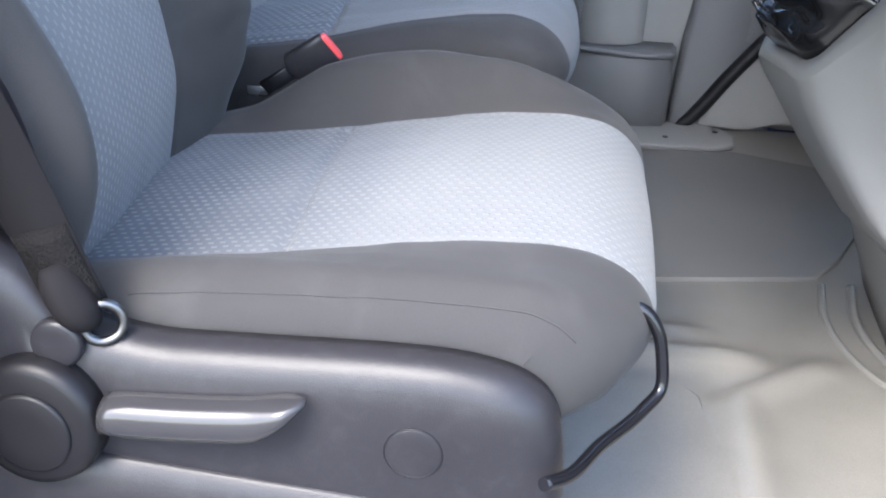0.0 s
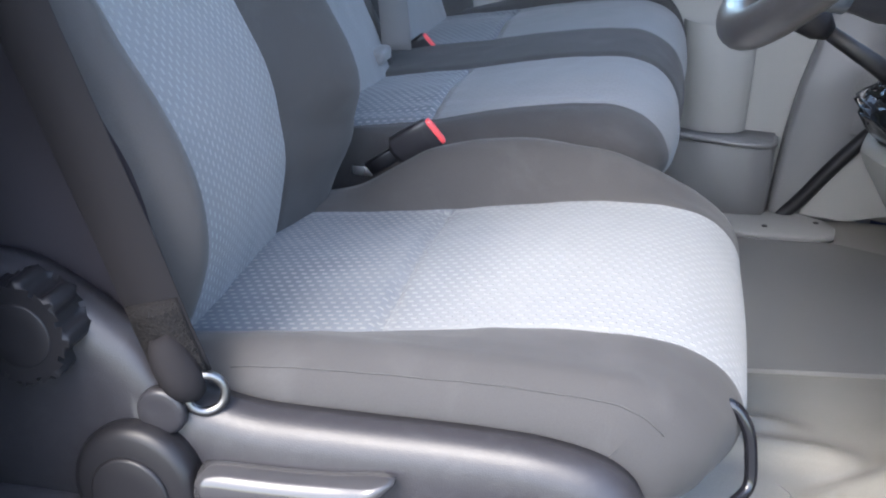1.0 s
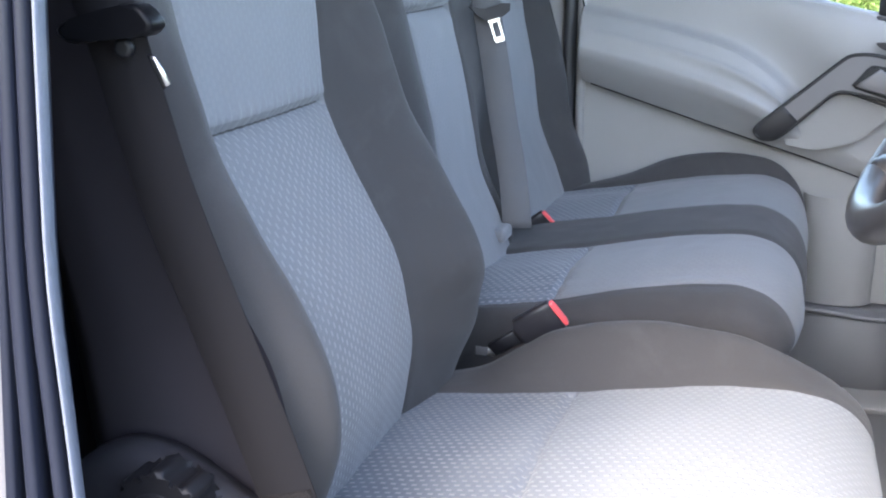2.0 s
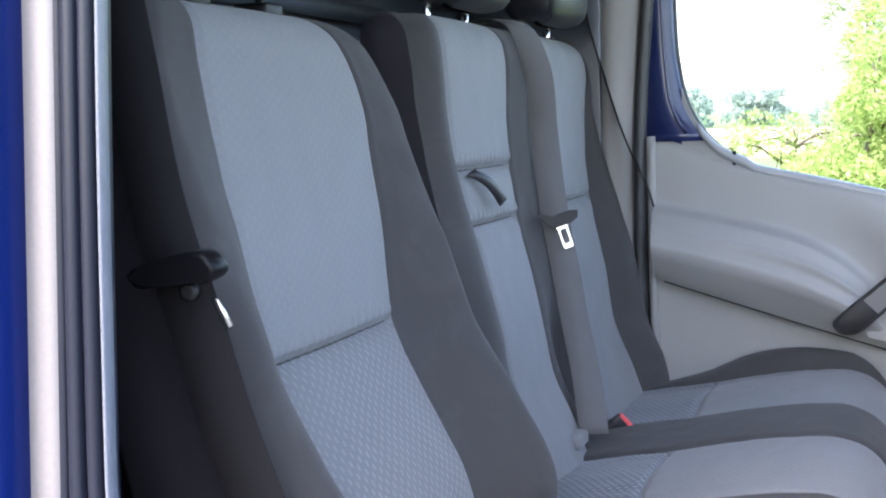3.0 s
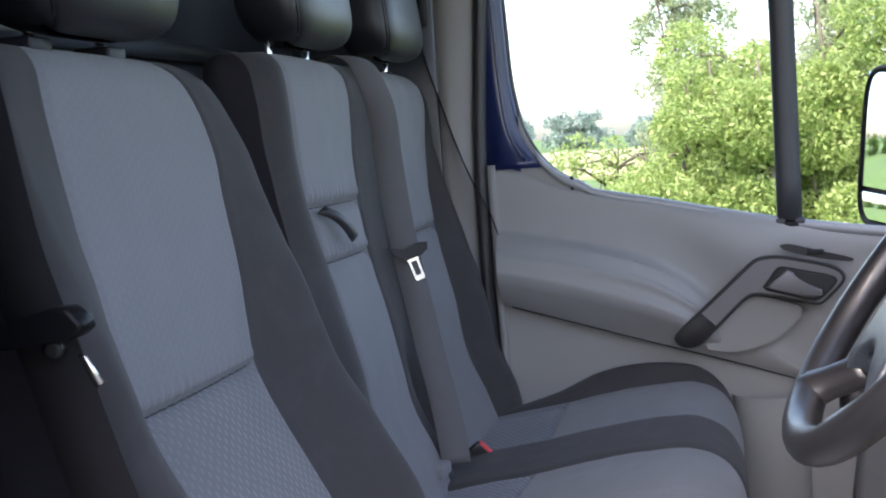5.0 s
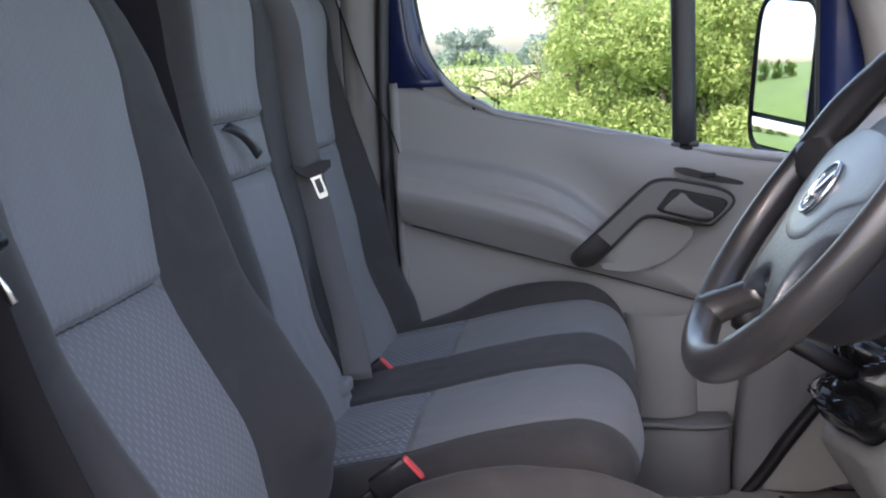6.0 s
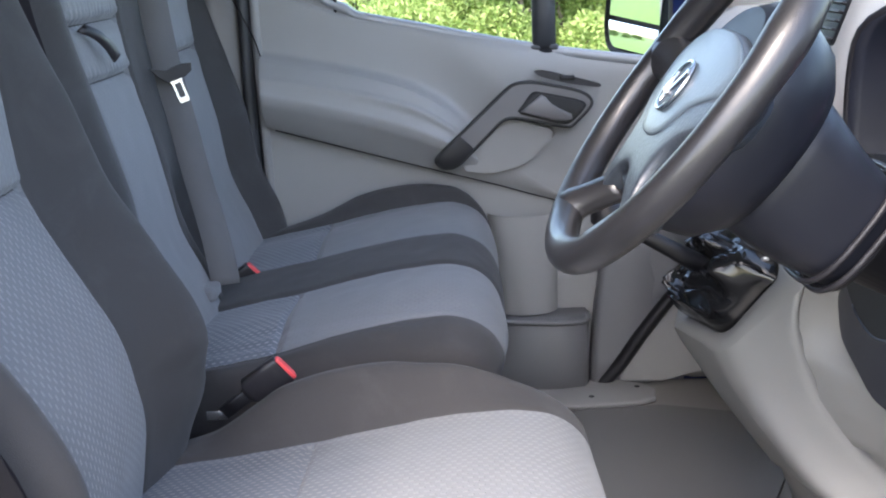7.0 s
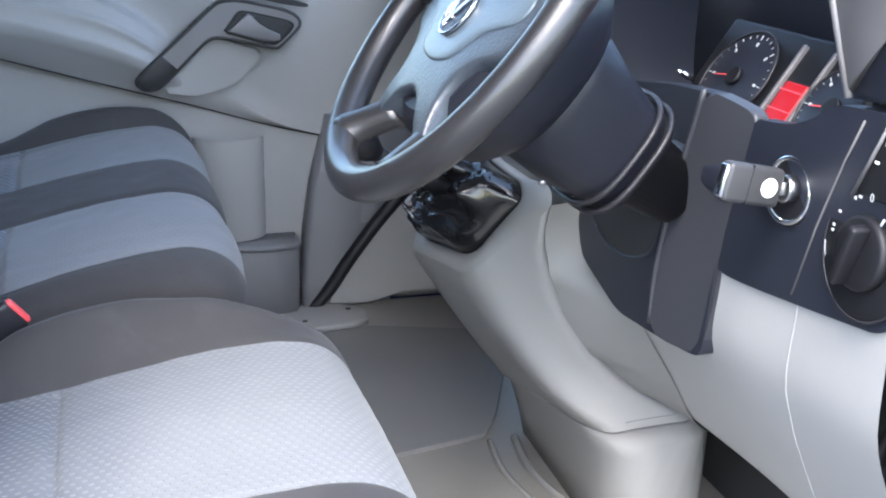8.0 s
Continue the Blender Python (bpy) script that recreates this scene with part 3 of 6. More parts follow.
def backrest(owner, yc, half, front, back, top, panels, bolster, seams, cloth, corner=0.09, rim=0.035, flare=lambda z, w: 0.0):
    """A backrest: front(z) and back(z) give x; bolster(z, w) pushes the cloth forward; seams are heights of cross seams in each panel; flare(z, w) spreads the panel edges sideways."""
    bottom = 0.45
    zs = spread(bottom, top - rim, 0.016, [s + d for row in seams for s in row for d in (-0.006, 0, 0.006, 0.011, 0.017, 0.023)])
    zs += [top - rim + rim * math.sin(a) for a in np.linspace(0.25, math.pi / 2, 6)]
    edges = [e for p in panels for e in p]
    ws = spread(-half, half, 0.005, [e + d for e in edges for d in (-0.006, 0, 0.006)])
    nw = len(ws)
    ring_keys = list(range(nw + 3 + 8 + 3))

    def f(z, k):
        over = max(0.0, z - (top - rim))
        inset = rim - math.sqrt(max(0.0, rim**2 - over**2)) if over else 0.0
        zc = max(0.0, z - (top - corner))
        narrow = corner - math.sqrt(max(0.0, corner**2 - min(zc, corner * 0.999) ** 2))
        scale = (half - narrow * 0.8) / half
        xf, xb = front(z) - inset, back(z) + inset
        if k < nw:
            w = ws[k]
            push = bolster(z, w)
            r = abs(w) / half
            push -= 0.035 * max(0.0, (r - 0.86) / 0.14) ** 2
            for e in edges:
                push += groove(w - e)
            for (lo, hi), row in zip(panels, seams):
                if lo < w < hi:
                    push += sum(groove(z - s, 0.014, 0.008) + 0.0028 * math.sin(w * 380 + 2 * math.sin(w * 47)) * math.exp(-((z - s - 0.011) / 0.011) ** 2) for s in row) + 0.004 * math.sin(math.pi * (w - lo) / (hi - lo))
            push += 0.0014 * noise.noise(Vector((z * 22, w * 22, 3.0)))
            return (xf + push, yc + w * scale + flare(z, w), z), (z, w)
        k -= nw
        if k < 3:
            t = (k + 0.6) / 3.2
            w = half * scale
        elif k < 11:
            t = 1.0
            w = half * scale * (1 - 2 * (k - 2.5) / 8)
        else:
            t = 1 - (k - 11 + 0.6) / 3.2
            w = -half * scale
        x0 = xf + bolster(z, math.copysign(half, w)) - 0.035
        return (x0 + (xb - x0) * t, yc + w, z), (w + t, z)

    def in_panel(k):
        return k < nw - 1 and any(lo <= (ws[int(k)] + ws[int(k) + 1]) / 2 <= hi for lo, hi in panels)
    cuts = [-9.0] + edges + [9.0]
    for a, b in zip(cuts[::2], cuts[1::2]):
        part("backrest_bolster", grid(f, zs, ring_keys, lambda z, k: k < nw - 1 and not in_panel(k) and a <= (ws[int(k)] + ws[int(k) + 1]) / 2 <= b), COVER, owner, "dark grey cloth bolster")
    part("backrest_shell", grid(f, zs, ring_keys, lambda z, k: k > nw - 1 or k != int(k) + 0.5, wrap=True), BACKDARK, owner, "black cloth side and back")
    # the closing strip over the top
    lid = grid(lambda t, w: ((front(top) - rim + (back(top) + rim - front(top) + rim) * t, yc + w * (half - corner * 0.75) / half, top - 0.001), (w, t)), [0, 0.5, 1], ws)
    part("backrest_top", lid, COVER, owner)
    for (lo, hi), row in zip(panels, seams):
        cuts = [bottom] + sorted(row) + [top]
        for a, b in zip(cuts, cuts[1:]):
            geo = grid(f, zs, ring_keys, lambda z, k: k == int(k) + 0.5 and in_panel(k) and lo <= (ws[int(k)] + ws[int(k) + 1]) / 2 <= hi and a < z < b)
            if b < top:
                inner = [k for k in range(nw) if lo + 0.004 < ws[k] < hi - 0.004]
                part("cross_seam", tube([Vector(f(b, k)[0]) + Vector((0.0, 0, 0.0)) for k in inner], 0.0016, 6), COVER, owner)
            part("backrest_panel", geo, cloth[1] if b == top or a > 0.8 else cloth[0], owner, "grey-blue woven cloth panel")


def head_restraint(owner, c, half, depth, height, lean=0.12):
    """A leatherette head restraint: a padded front, two side cheeks and piping along the seams."""
    def f(u, v):
        # u: round the middle in the y-x plane; v: up
        a = u
        s = abs(v)
        shrink = (1 - s ** 4.5) ** 0.42 if s < 1 else 0.0
        top_narrow = 1 - 0.20 * smoothstep(-0.2, 1.0, v)
        cy, cx = math.cos(a), math.sin(a)
        py = math.copysign(abs(cy) ** 0.45, cy) * half * top_narrow * (0.55 + 0.45 * shrink if s > 0.6 else 1 - 0.0 * s)
        px = math.copysign(abs(cx) ** 0.5, cx) * depth * (0.10 + 0.90 * shrink)
        seam = min(abs(a - x) for x in (0.62, math.pi - 0.62))
        k = 1 - 0.03 * math.exp(-(seam / 0.05) ** 2)
        z = v * height * (1 - 0.06 * (abs(cy) ** 4))
        return (c[0] + px * k - lean * z, c[1] + py * k, c[2] + z), (a, v)
    us = spread(0, 2 * math.pi, 0.11, [0.62, math.pi - 0.62])
    vs = [math.sin(x) for x in np.linspace(-math.pi / 2, math.pi / 2, 26)]
    front = lambda u, v: 0.62 < u < math.pi - 0.62
    part("front_pad", grid(f, us, vs, front), LEATHER, owner, "smooth black leatherette front pad")
    part("side_pad", grid(f, us, vs, lambda u, v: not front(u, v)), LEATHER, owner)
    for a in (0.62, math.pi - 0.62):
        pts = [Vector(f(a, v)[0]) for v in np.linspace(-0.93, 0.93, 26)]
        part("piping", tube(pts, 0.0022, 6), LEATHER, owner)


def buckle(owner, base, tip, side, width=0.046):
    """A belt buckle: black body on a stalk, with a red press button at its end."""
    b, t = Vector(base), Vector(tip)
    d = (t - b).normalized()
    s = Vector(side)
    s = (s - d * s.dot(d)).normalized()
    n = s.cross(d).normalized()
    def sect(p, w, h):
        return [p + s * (w * math.copysign(abs(math.cos(a)) ** 0.4, math.cos(a))) + n * (h * math.copysign(abs(math.sin(a)) ** 0.4, math.sin(a))) for a in np.linspace(0, 2 * math.pi, 20, endpoint=False)]
    L = (t - b).length
    part("stalk", loft([sect(b + d * L * k, 0.010, 0.004) for k in (0, 0.2, 0.45)]), BLACK, owner)
    part("buckle_body", loft([sect(b + d * L * k, w, h) for k, w, h in ((0.38, 0.010, 0.006), (0.45, width / 2, 0.007), (0.95, width / 2, 0.008), (0.965, width / 2 - 0.002, 0.007))]), SHIELD, owner)
    part("release_button", loft([sect(b + d * L * k, w, h) for k, w, h in ((0.93, width / 2 - 0.003, 0.0055), (1.0, width / 2 - 0.003, 0.0055), (1.012, width / 2 - 0.006, 0.004))]), RED, owner, "red press button")


DARKSTEEL = material("worn_dark_steel", (0.15, 0.145, 0.145), 0.34, 1.0, spread=0.25, grain=200, bump=0.1)

# driver's seat
YD = -0.415
driver_seat = thing("driver_car_seat", (0.02, YD, 0.17), "driver's seat in grey-blue woven cloth with dark grey bolsters", "car seat")
far_rise = table([(-0.26, 0.0), (-0.13, 0.012), (-0.03, 0.060), (0.06, 0.066), (0.18, 0.045), (0.27, 0.022), (0.36, 0.0)])
near_rise = table([(-0.26, 0.02), (-0.05, 0.034), (0.08, 0.020), (0.2, 0.006), (0.36, 0.0)])
def driver_bolster(x, w):
    edge = 0.193 if w > 0 else 0.155
    if abs(w) < edge:
        return 0.0
    t = (abs(w) - edge) / (0.28 - edge)
    return (far_rise(x) if w > 0 else near_rise(x)) * math.sin(min(1.0, t * 1.35) * math.pi / 2) ** 1.3
cushion(driver_seat, YD, 0.28,
        [(-0.27, 0.478), (-0.19, 0.496), (-0.10, 0.509), (0.0, 0.524), (0.07, 0.537), (0.143, 0.550), (0.215, 0.557), (0.266, 0.556),
         (0.306, 0.547), (0.338, 0.525), (0.357, 0.49), (0.357, 0.458), (0.339, 0.422), (0.312, 0.400), (0.27, 0.39)],
        [(-0.155, 0.193)], driver_bolster, 0.0, (CLOTH_WORN, CLOTH_WORN), nose=0.048, piped=True, far_nose=0.03)
drv_front = table([(0.40, -0.215), (0.47, -0.198), (0.537, -0.186), (0.58, -0.179), (0.63, -0.184), (0.696, -0.202), (0.75, -0.233), (0.803, -0.266),
                   (0.868, -0.299), (0.925, -0.312), (0.99, -0.325), (1.05, -0.338), (1.137, -0.352), (1.19, -0.366), (1.25, -0.388)])
drv_back = table([(0.40, -0.36), (0.7, -0.40), (1.0, -0.455), (1.25, -0.49)])
drv_push = table([(0.45, 0.02), (0.53, 0.03), (0.58, 0.042), (0.64, 0.058), (0.70, 0.062), (0.80, 0.064), (0.91, 0.055), (1.02, 0.032), (1.13, 0.012), (1.25, 0.0)])
def driver_back_bolster(z, w):
    if abs(w) < 0.15:
        return 0.0
    worn = 0.008 * math.exp(-((z - 0.665) / 0.030) ** 2 - ((w - 0.21) / 0.035) ** 2) - 0.006 * math.exp(-((z - 0.615) / 0.018) ** 2 - ((w - 0.215) / 0.04) ** 2)
    return worn + drv_push(z) * math.sin(min(1.0, (abs(w) - 0.15) / 0.125 * 1.25) * math.pi / 2) ** 1.4
flare_right = table([(0.63, -0.034), (0.76, -0.018), (0.868, -0.003), (0.99, 0.028), (1.10, 0.040), (1.23, 0.036)])
flare_left = table([(0.87, 0.0), (1.03, -0.002), (1.15, -0.010), (1.22, -0.016)])
def driver_flare(z, w):
    right = min(1.0, max(0.0, (w + 0.10) / 0.245)) if w < 0.145 else max(0.0, (0.275 - w) / 0.13)
    left = min(1.0, max(0.0, (0.10 - w) / 0.255)) if w > -0.155 else max(0.0, (w + 0.275) / 0.12)
    return flare_right(z) * right + flare_left(z) * left
backrest(driver_seat, YD, 0.275, drv_front, drv_back, 1.233, [(-0.155, 0.145)], driver_back_bolster, [[0.868]], (CLOTH_BACK, CLOTH_FLAT), corner=0.135, flare=driver_flare)
part("seat_pan", rbox((-0.26, YD - 0.25, 0.30), (0.235, YD + 0.25, 0.47), 0.02), BLACK, driver_seat)
part("seat_box", rbox((-0.30, YD - 0.22, 0.165), (0.20, YD + 0.22, 0.33), 0.01), BLACK, driver_seat)
# side shield
shield_top = [(-0.36, 0.60), (-0.31, 0.627), (-0.27, 0.626), (-0.235, 0.612), (-0.16, 0.566), (-0.125, 0.522), (-0.06, 0.511), (0.05, 0.515), (0.12, 0.518), (0.185, 0.518), (0.232, 0.510), (0.260, 0.494), (0.274, 0.468), (0.280, 0.42), (0.282, 0.36), (0.27, 0.33), (0.05, 0.345), (-0.12, 0.372), (-0.25, 0.385), (-0.38, 0.38), (-0.40, 0.50)]
so = rounded(shield_top, 2)
def inset(k):
    """The shield's outline drawn in by k metres towards its long middle line."""
    out = []
    for q in so:
        m = np.array([min(0.18, max(-0.28, q[0])), 0.445 if q[0] > -0.14 else 0.50])
        d = m - q
        out.append(q + d * min(0.96, k / max(1e-6, float(np.linalg.norm(d)))))
    return out
shield = part("side_shield", loft([[(q[0], y, q[1]) for q in inset(k)] for k, y in ((0.0, -0.703), (0.0, -0.716), (0.002, -0.724), (0.006, -0.731), (0.013, -0.7375), (0.024, -0.7425), (0.040, -0.7455), (0.06, -0.747), (0.2, -0.7475))]), SHIELD, driver_seat, "dark grey plastic side shield")
skirt_top = table([(-0.41, 0.404), (-0.22, 0.410), (-0.105, 0.407), (0.013, 0.399), (0.134, 0.390), (0.27, 0.376)])
part("shield_skirt", loft([[(x, -0.720, skirt_top(x)), (x, -0.746, skirt_top(x)), (x, -0.7500, skirt_top(x) - 0.003), (x, -0.7565, skirt_top(x) - 0.018), (x, -0.761, skirt_top(x) - 0.036), (x, -0.7625, 0.30), (x, -0.758, 0.265), (x, -0.720, 0.265)] for x in np.linspace(-0.41, 0.272, 30)]), SHIELD, driver_seat, "flared lower edge of the side shield")
cap = part("bolt_cap", disc((0.157, -0.746, 0.441), (0, -1, 0), 0.0235, 0.0022, bev=0.001), SHIELD, driver_seat)
part("cap_rim", ring((0.157, -0.7472, 0.441), (0, -1, 0), 0.0238, 0.0010), BLACK, cap)
knob = part("height_knob", disc((-0.155, -0.742, 0.444), (-0.05, -1, 0.05), 0.058, 0.030, bev=0.010), KNOBDARK, driver_seat, "round plastic pivot knob")
part("knob_cap", disc((-0.157, -0.770, 0.440), (-0.05, -1, 0.03), 0.037, 0.006, bev=0.003), KNOBDARK, knob)
# lift lever: a long rounded grip
lev = []
for k in range(22):
    t = k / 21
    x = -0.097 + 0.168 * t
    h = 0.0190 * (1 - 0.88 * max(0.0, (t - 0.74) / 0.26) ** 1.6) * (0.85 + 0.15 * min(1, t / 0.1))
    z = 0.457 + 0.014 * t - 0.003 * math.sin(math.pi * t) + 0.016 * max(0.0, (t - 0.74) / 0.26) ** 1.3
    d = 0.021 * (1 - 0.75 * max(0.0, (t - 0.9) / 0.1))
    lev.append([(x, -0.757 + d * math.sin(a) * (1 if math.sin(a) > 0 else 0.9), z + h * math.copysign(abs(math.cos(a)) ** 0.8, math.cos(a))) for a in np.linspace(0, 2 * math.pi, 24, endpoint=False)])
part("lift_lever", loft(lev), material("glossy_dark_plastic", (0.030, 0.029, 0.031), 0.13, spread=0.1, grain=900, bump=0.06), driver_seat, "glossy grey lift lever")
part("lever_neck", tube([(-0.118, -0.745, 0.452), (-0.09, -0.752, 0.452)], 0.008, 10), BLACK, driver_seat)
# recline wheel
wheel_pts = []
for k in range(96):
    a = 2 * math.pi * k / 96
    r = 0.041 + 0.0042 * math.tanh(3 * math.cos(8 * a))
    wheel_pts.append((-0.247 + r * math.cos(a), 0.580 + 1.08 * r * math.sin(a)))
recl = part("recline_wheel", slab(wheel_pts, "y", -0.772, 0.04, 0.006, 3), KNOBDARK, driver_seat, "black lobed recline wheel")
part("wheel_hub", disc((-0.247, -0.7715, 0.580), (0, -1, 0), 0.029, 0.002, bev=0.0015), KNOBDARK, recl)
# slide bar at the front
bar = curve([(0.322, -0.598, 0.516), (0.342, -0.6, 0.511), (0.351, -0.602, 0.5), (0.361, -0.606, 0.466), (0.362, -0.612, 0.439), (0.348, -0.63, 0.429), (0.309, -0.69, 0.427), (0.281, -0.745, 0.432), (0.264, -0.765, 0.438)], 56)
part("slide_bar", tube(bar, 0.0060, 12), material("black_enamelled_steel", (0.006, 0.006, 0.008), 0.22, spread=0.1, grain=600, bump=0.05, gloss=0.5), driver_seat, "bent black steel slide bar")
buckle(driver_seat, (-0.125, -0.14, 0.530), (-0.037, -0.139, 0.592), (0.62, 0.30, -0.72))
part("belt_tongue", rbox((-0.150, -0.135, 0.518), (-0.122, -0.1335, 0.530), 0.0006), STEEL, driver_seat)
driver_hr = thing("driver_head_restraint", (-0.43, YD, 1.24), "black leatherette head restraint on the driver's backrest", "head restraint", "head restraints")
head_restraint(driver_hr, (-0.415, YD, 1.372), 0.155, 0.064, 0.125)
for dy in (-0.07, 0.07):
    part("rod", tube([(-0.43, YD + dy, 1.18), (-0.425, YD + dy, 1.29)], 0.006, 10), CHROME, driver_hr)
for dy in (-0.09, 0.06):
    part("rod_collar", rbox((-0.445, YD + dy - 0.02, 1.222), (-0.40, YD + dy + 0.02, 1.243), 0.004), BLACK, driver_hr)

# double passenger bench
YB = 0.41
bench = thing("passenger_bench", (0.0, YB, 0.17), "double passenger bench in grey-blue cloth with dark bolsters", "car seat")
bench_far = table([(-0.26, 0.0), (-0.12, 0.022), (0.0, 0.048), (0.08, 0.048), (0.2, 0.030), (0.28, 0.0)])
def bench_bolster(x, w):
    if w > 0.40:
        return bench_far(x) * math.sin(min(1, (w - 0.40) / 0.04) * math.pi / 2)
    if w < -0.40:
        return -0.004
    if -0.11 < w < 0.10:
        return 0.004 * math.sin(math.pi * (w + 0.11) / 0.21)
    return 0.0
cushion(bench, YB, 0.455,
        [(-0.25, 0.545), (-0.165, 0.560), (-0.075, 0.573), (0.0, 0.588), (0.06, 0.598), (0.135, 0.606), (0.18, 0.606), (0.215, 0.595), (0.245, 0.572), (0.262, 0.54), (0.268, 0.50), (0.262, 0.46), (0.24, 0.43)],
        [(-0.40, -0.11), (0.10, 0.40)], bench_bolster, -0.075, (CLOTH, CLOTH_FLAT), nose=0.012, pivot=(0.15, 0.52), drift=0.15)
ben_front = table([(0.40, -0.19), (0.50, -0.20), (0.60, -0.232), (0.68, -0.268), (0.80, -0.292), (0.94, -0.325), (1.03, -0.338), (1.10, -0.342), (1.23, -0.348), (1.26, -0.36)])
ben_back = table([(0.40, -0.34), (0.8, -0.41), (1.26, -0.47)])
ben_push = table([(0.45, 0.04), (0.58, 0.07), (0.75, 0.075), (0.92, 0.07), (1.05, 0.045), (1.15, 0.02), (1.26, 0.0)])
def bench_back_bolster(z, w):
    if w > 0.375:
        return ben_push(z) * math.sin(min(1, (w - 0.375) / 0.07) * math.pi / 2) ** 1.4
    if w < -0.37:
        return 0.5 * ben_push(z) * math.sin(min(1, (-0.37 - w) / 0.06) * math.pi / 2) ** 1.4
    if -0.08 < w < 0.06:
        return -0.055 * smoothstep(0.85, 0.62, z) * math.sin(math.pi * (w + 0.08) / 0.14) ** 0.6
    return 0.0
near_lean = table([(0.60, 0.06), (0.80, 0.055), (0.94, 0.042), (1.03, 0.013), (1.20, -0.028)])
far_lean = table([(0.60, -0.03), (0.94, 0.005), (1.20, 0.045)])
def bench_flare(z, w):
    near = max(0.0, (w + 0.445) / 0.08) if w < -0.365 else max(0.0, (-0.105 - w) / 0.26)
    far = max(0.0, (0.445 - w) / 0.07) if w > 0.375 else max(0.0, (w - 0.065) / 0.31)
    return near_lean(z) * min(1.0, near) + far_lean(z) * min(1.0, far)
backrest(bench, YB, 0.445, ben_front, ben_back, 1.262, [(-0.365, -0.105), (0.065, 0.375)], bench_back_bolster, [[0.945, 1.03], [0.947]], (CLOTH_FLAT, CLOTH_FLAT), corner=0.07, flare=bench_flare)
part("bench_base", rbox((-0.27, -0.02, 0.17), (0.17, 0.80, 0.48), 0.01), BLACK, bench)
part("table_strap", ribbon(curve([(-0.332, 0.088, 1.028), (-0.316, 0.108, 1.016), (-0.308, 0.130, 1.000), (-0.304, 0.155, 0.978)], 10), (0.35, 0.75, 0.55), 0.017, 0.004), SHIELD, bench, "black fabric pull strap")
buckle(bench, (-0.255, 0.452, 0.505), (-0.178, 0.452, 0.566), (0.62, 0.30, -0.72))
part("panel_foot", rbox((-0.245, 0.235, 0.570), (-0.208, 0.292, 0.594), 0.008), CLOTH_FLAT, bench)
centre_hr = thing("head_restraint", (-0.405, 0.197, 1.255), "black leatherette head restraint on two steel rods", "head restraint", "head restraints")
head_restraint(centre_hr, (-0.392, 0.202, 1.383), 0.142, 0.062, 0.108)
for dy in (-0.082, 0.082):
    part("rod", tube([(-0.408, 0.197 + dy, 1.20), (-0.402, 0.197 + dy, 1.32)], 0.006, 10), CHROME, centre_hr)
    part("rod_collar", disc((-0.407, 0.197 + dy, 1.255), (0, 0, 1), 0.016, 0.006), BLACK, centre_hr)
copy_thing(centre_hr, Matrix.Translation((-0.388, 0.618, 1.257)))

# belts
def tongue(owner, at, down, across):
    """A belt tongue: black moulded grip and a bright steel tongue with its slot."""
    at, d, s = Vector(at), Vector(down).normalized(), Vector(across).normalized()
    n = s.cross(d).normalized()
    grip = [at + s * x + d * z for x, z in ((-0.034, -0.016), (-0.010, -0.004), (0.020, -0.006), (0.034, -0.002), (0.030, 0.010), (0.016, 0.016), (-0.014, 0.016), (-0.026, 0.002))]
    def plate(pts, h0, h1):
        return loft([[p + n * h0 for p in pts], [p + n * h1 for p in pts]])
    part("tongue_grip", plate(grip, -0.006, 0.010), BLACK, owner, "black moulded tongue grip", smooth=False)
    out = [(-0.012, 0.012), (0.012, 0.012), (0.0090, 0.022), (0.0090, 0.052), (0.007, 0.056), (-0.007, 0.056), (-0.0090, 0.052), (-0.0090, 0.022)]
    hole = [(-0.0050, 0.022), (0.0050, 0.022), (0.0052, 0.026), (0.0052, 0.044), (0.004, 0.047), (-0.004, 0.047), (-0.0052, 0.044), (-0.0052, 0.026)]
    rings = []
    for pts, h in ((out, 0.0), (out, 0.004), (hole, 0.004), (hole, 0.0), (out, 0.0)):
        rings.append([at + s * x + d * z + n * h for x, z in pts])
    part("steel_tongue", loft(rings, caps=False), STEEL, owner, "bright steel tongue", smooth=False)
bench_belt = thing("bench_seat_belt", (-0.33, 0.43, 1.25), "black seat belt hanging down between the two bench seats", "seat belt")
b_pts = curve([(-0.44, 0.40, 1.270), (-0.39, 0.39, 1.277), (-0.345, 0.380, 1.262), (-0.318, 0.382, 1.205), (-0.311, 0.408, 1.083), (-0.303, 0.410, 1.0), (-0.292, 0.405, 0.93), (-0.272, 0.395, 0.84), (-0.254, 0.380, 0.76), (-0.226, 0.340, 0.68), (-0.205, 0.298, 0.615), (-0.20, 0.29, 0.585)], 60)
part("webbing", ribbon(b_pts, [(0.25 + 0.62 * smoothstep(0, 14, k), 1 - 0.62 * smoothstep(0, 14, k), 0) for k in range(60)], 0.049), BELT, bench_belt)
tongue(bench_belt, (-0.281, 0.386, 0.936), (0.32, 0.06, -1.0), (0.87, 0.38, 0.28))
driver_belt = thing("driver_seat_belt", (-0.13, -0.715, 0.52), "dark seat belt running down beside the driver's seat", "seat belt")
d_pts = curve([(-0.36, -0.752, 1.48), (-0.335, -0.752, 1.30), (-0.312, -0.75, 1.16), (-0.292, -0.748, 1.04), (-0.268, -0.746, 0.96), (-0.240, -0.742, 0.86), (-0.203, -0.738, 0.76), (-0.168, -0.735, 0.67), (-0.136, -0.732, 0.580), (-0.122, -0.730, 0.542)], 70)
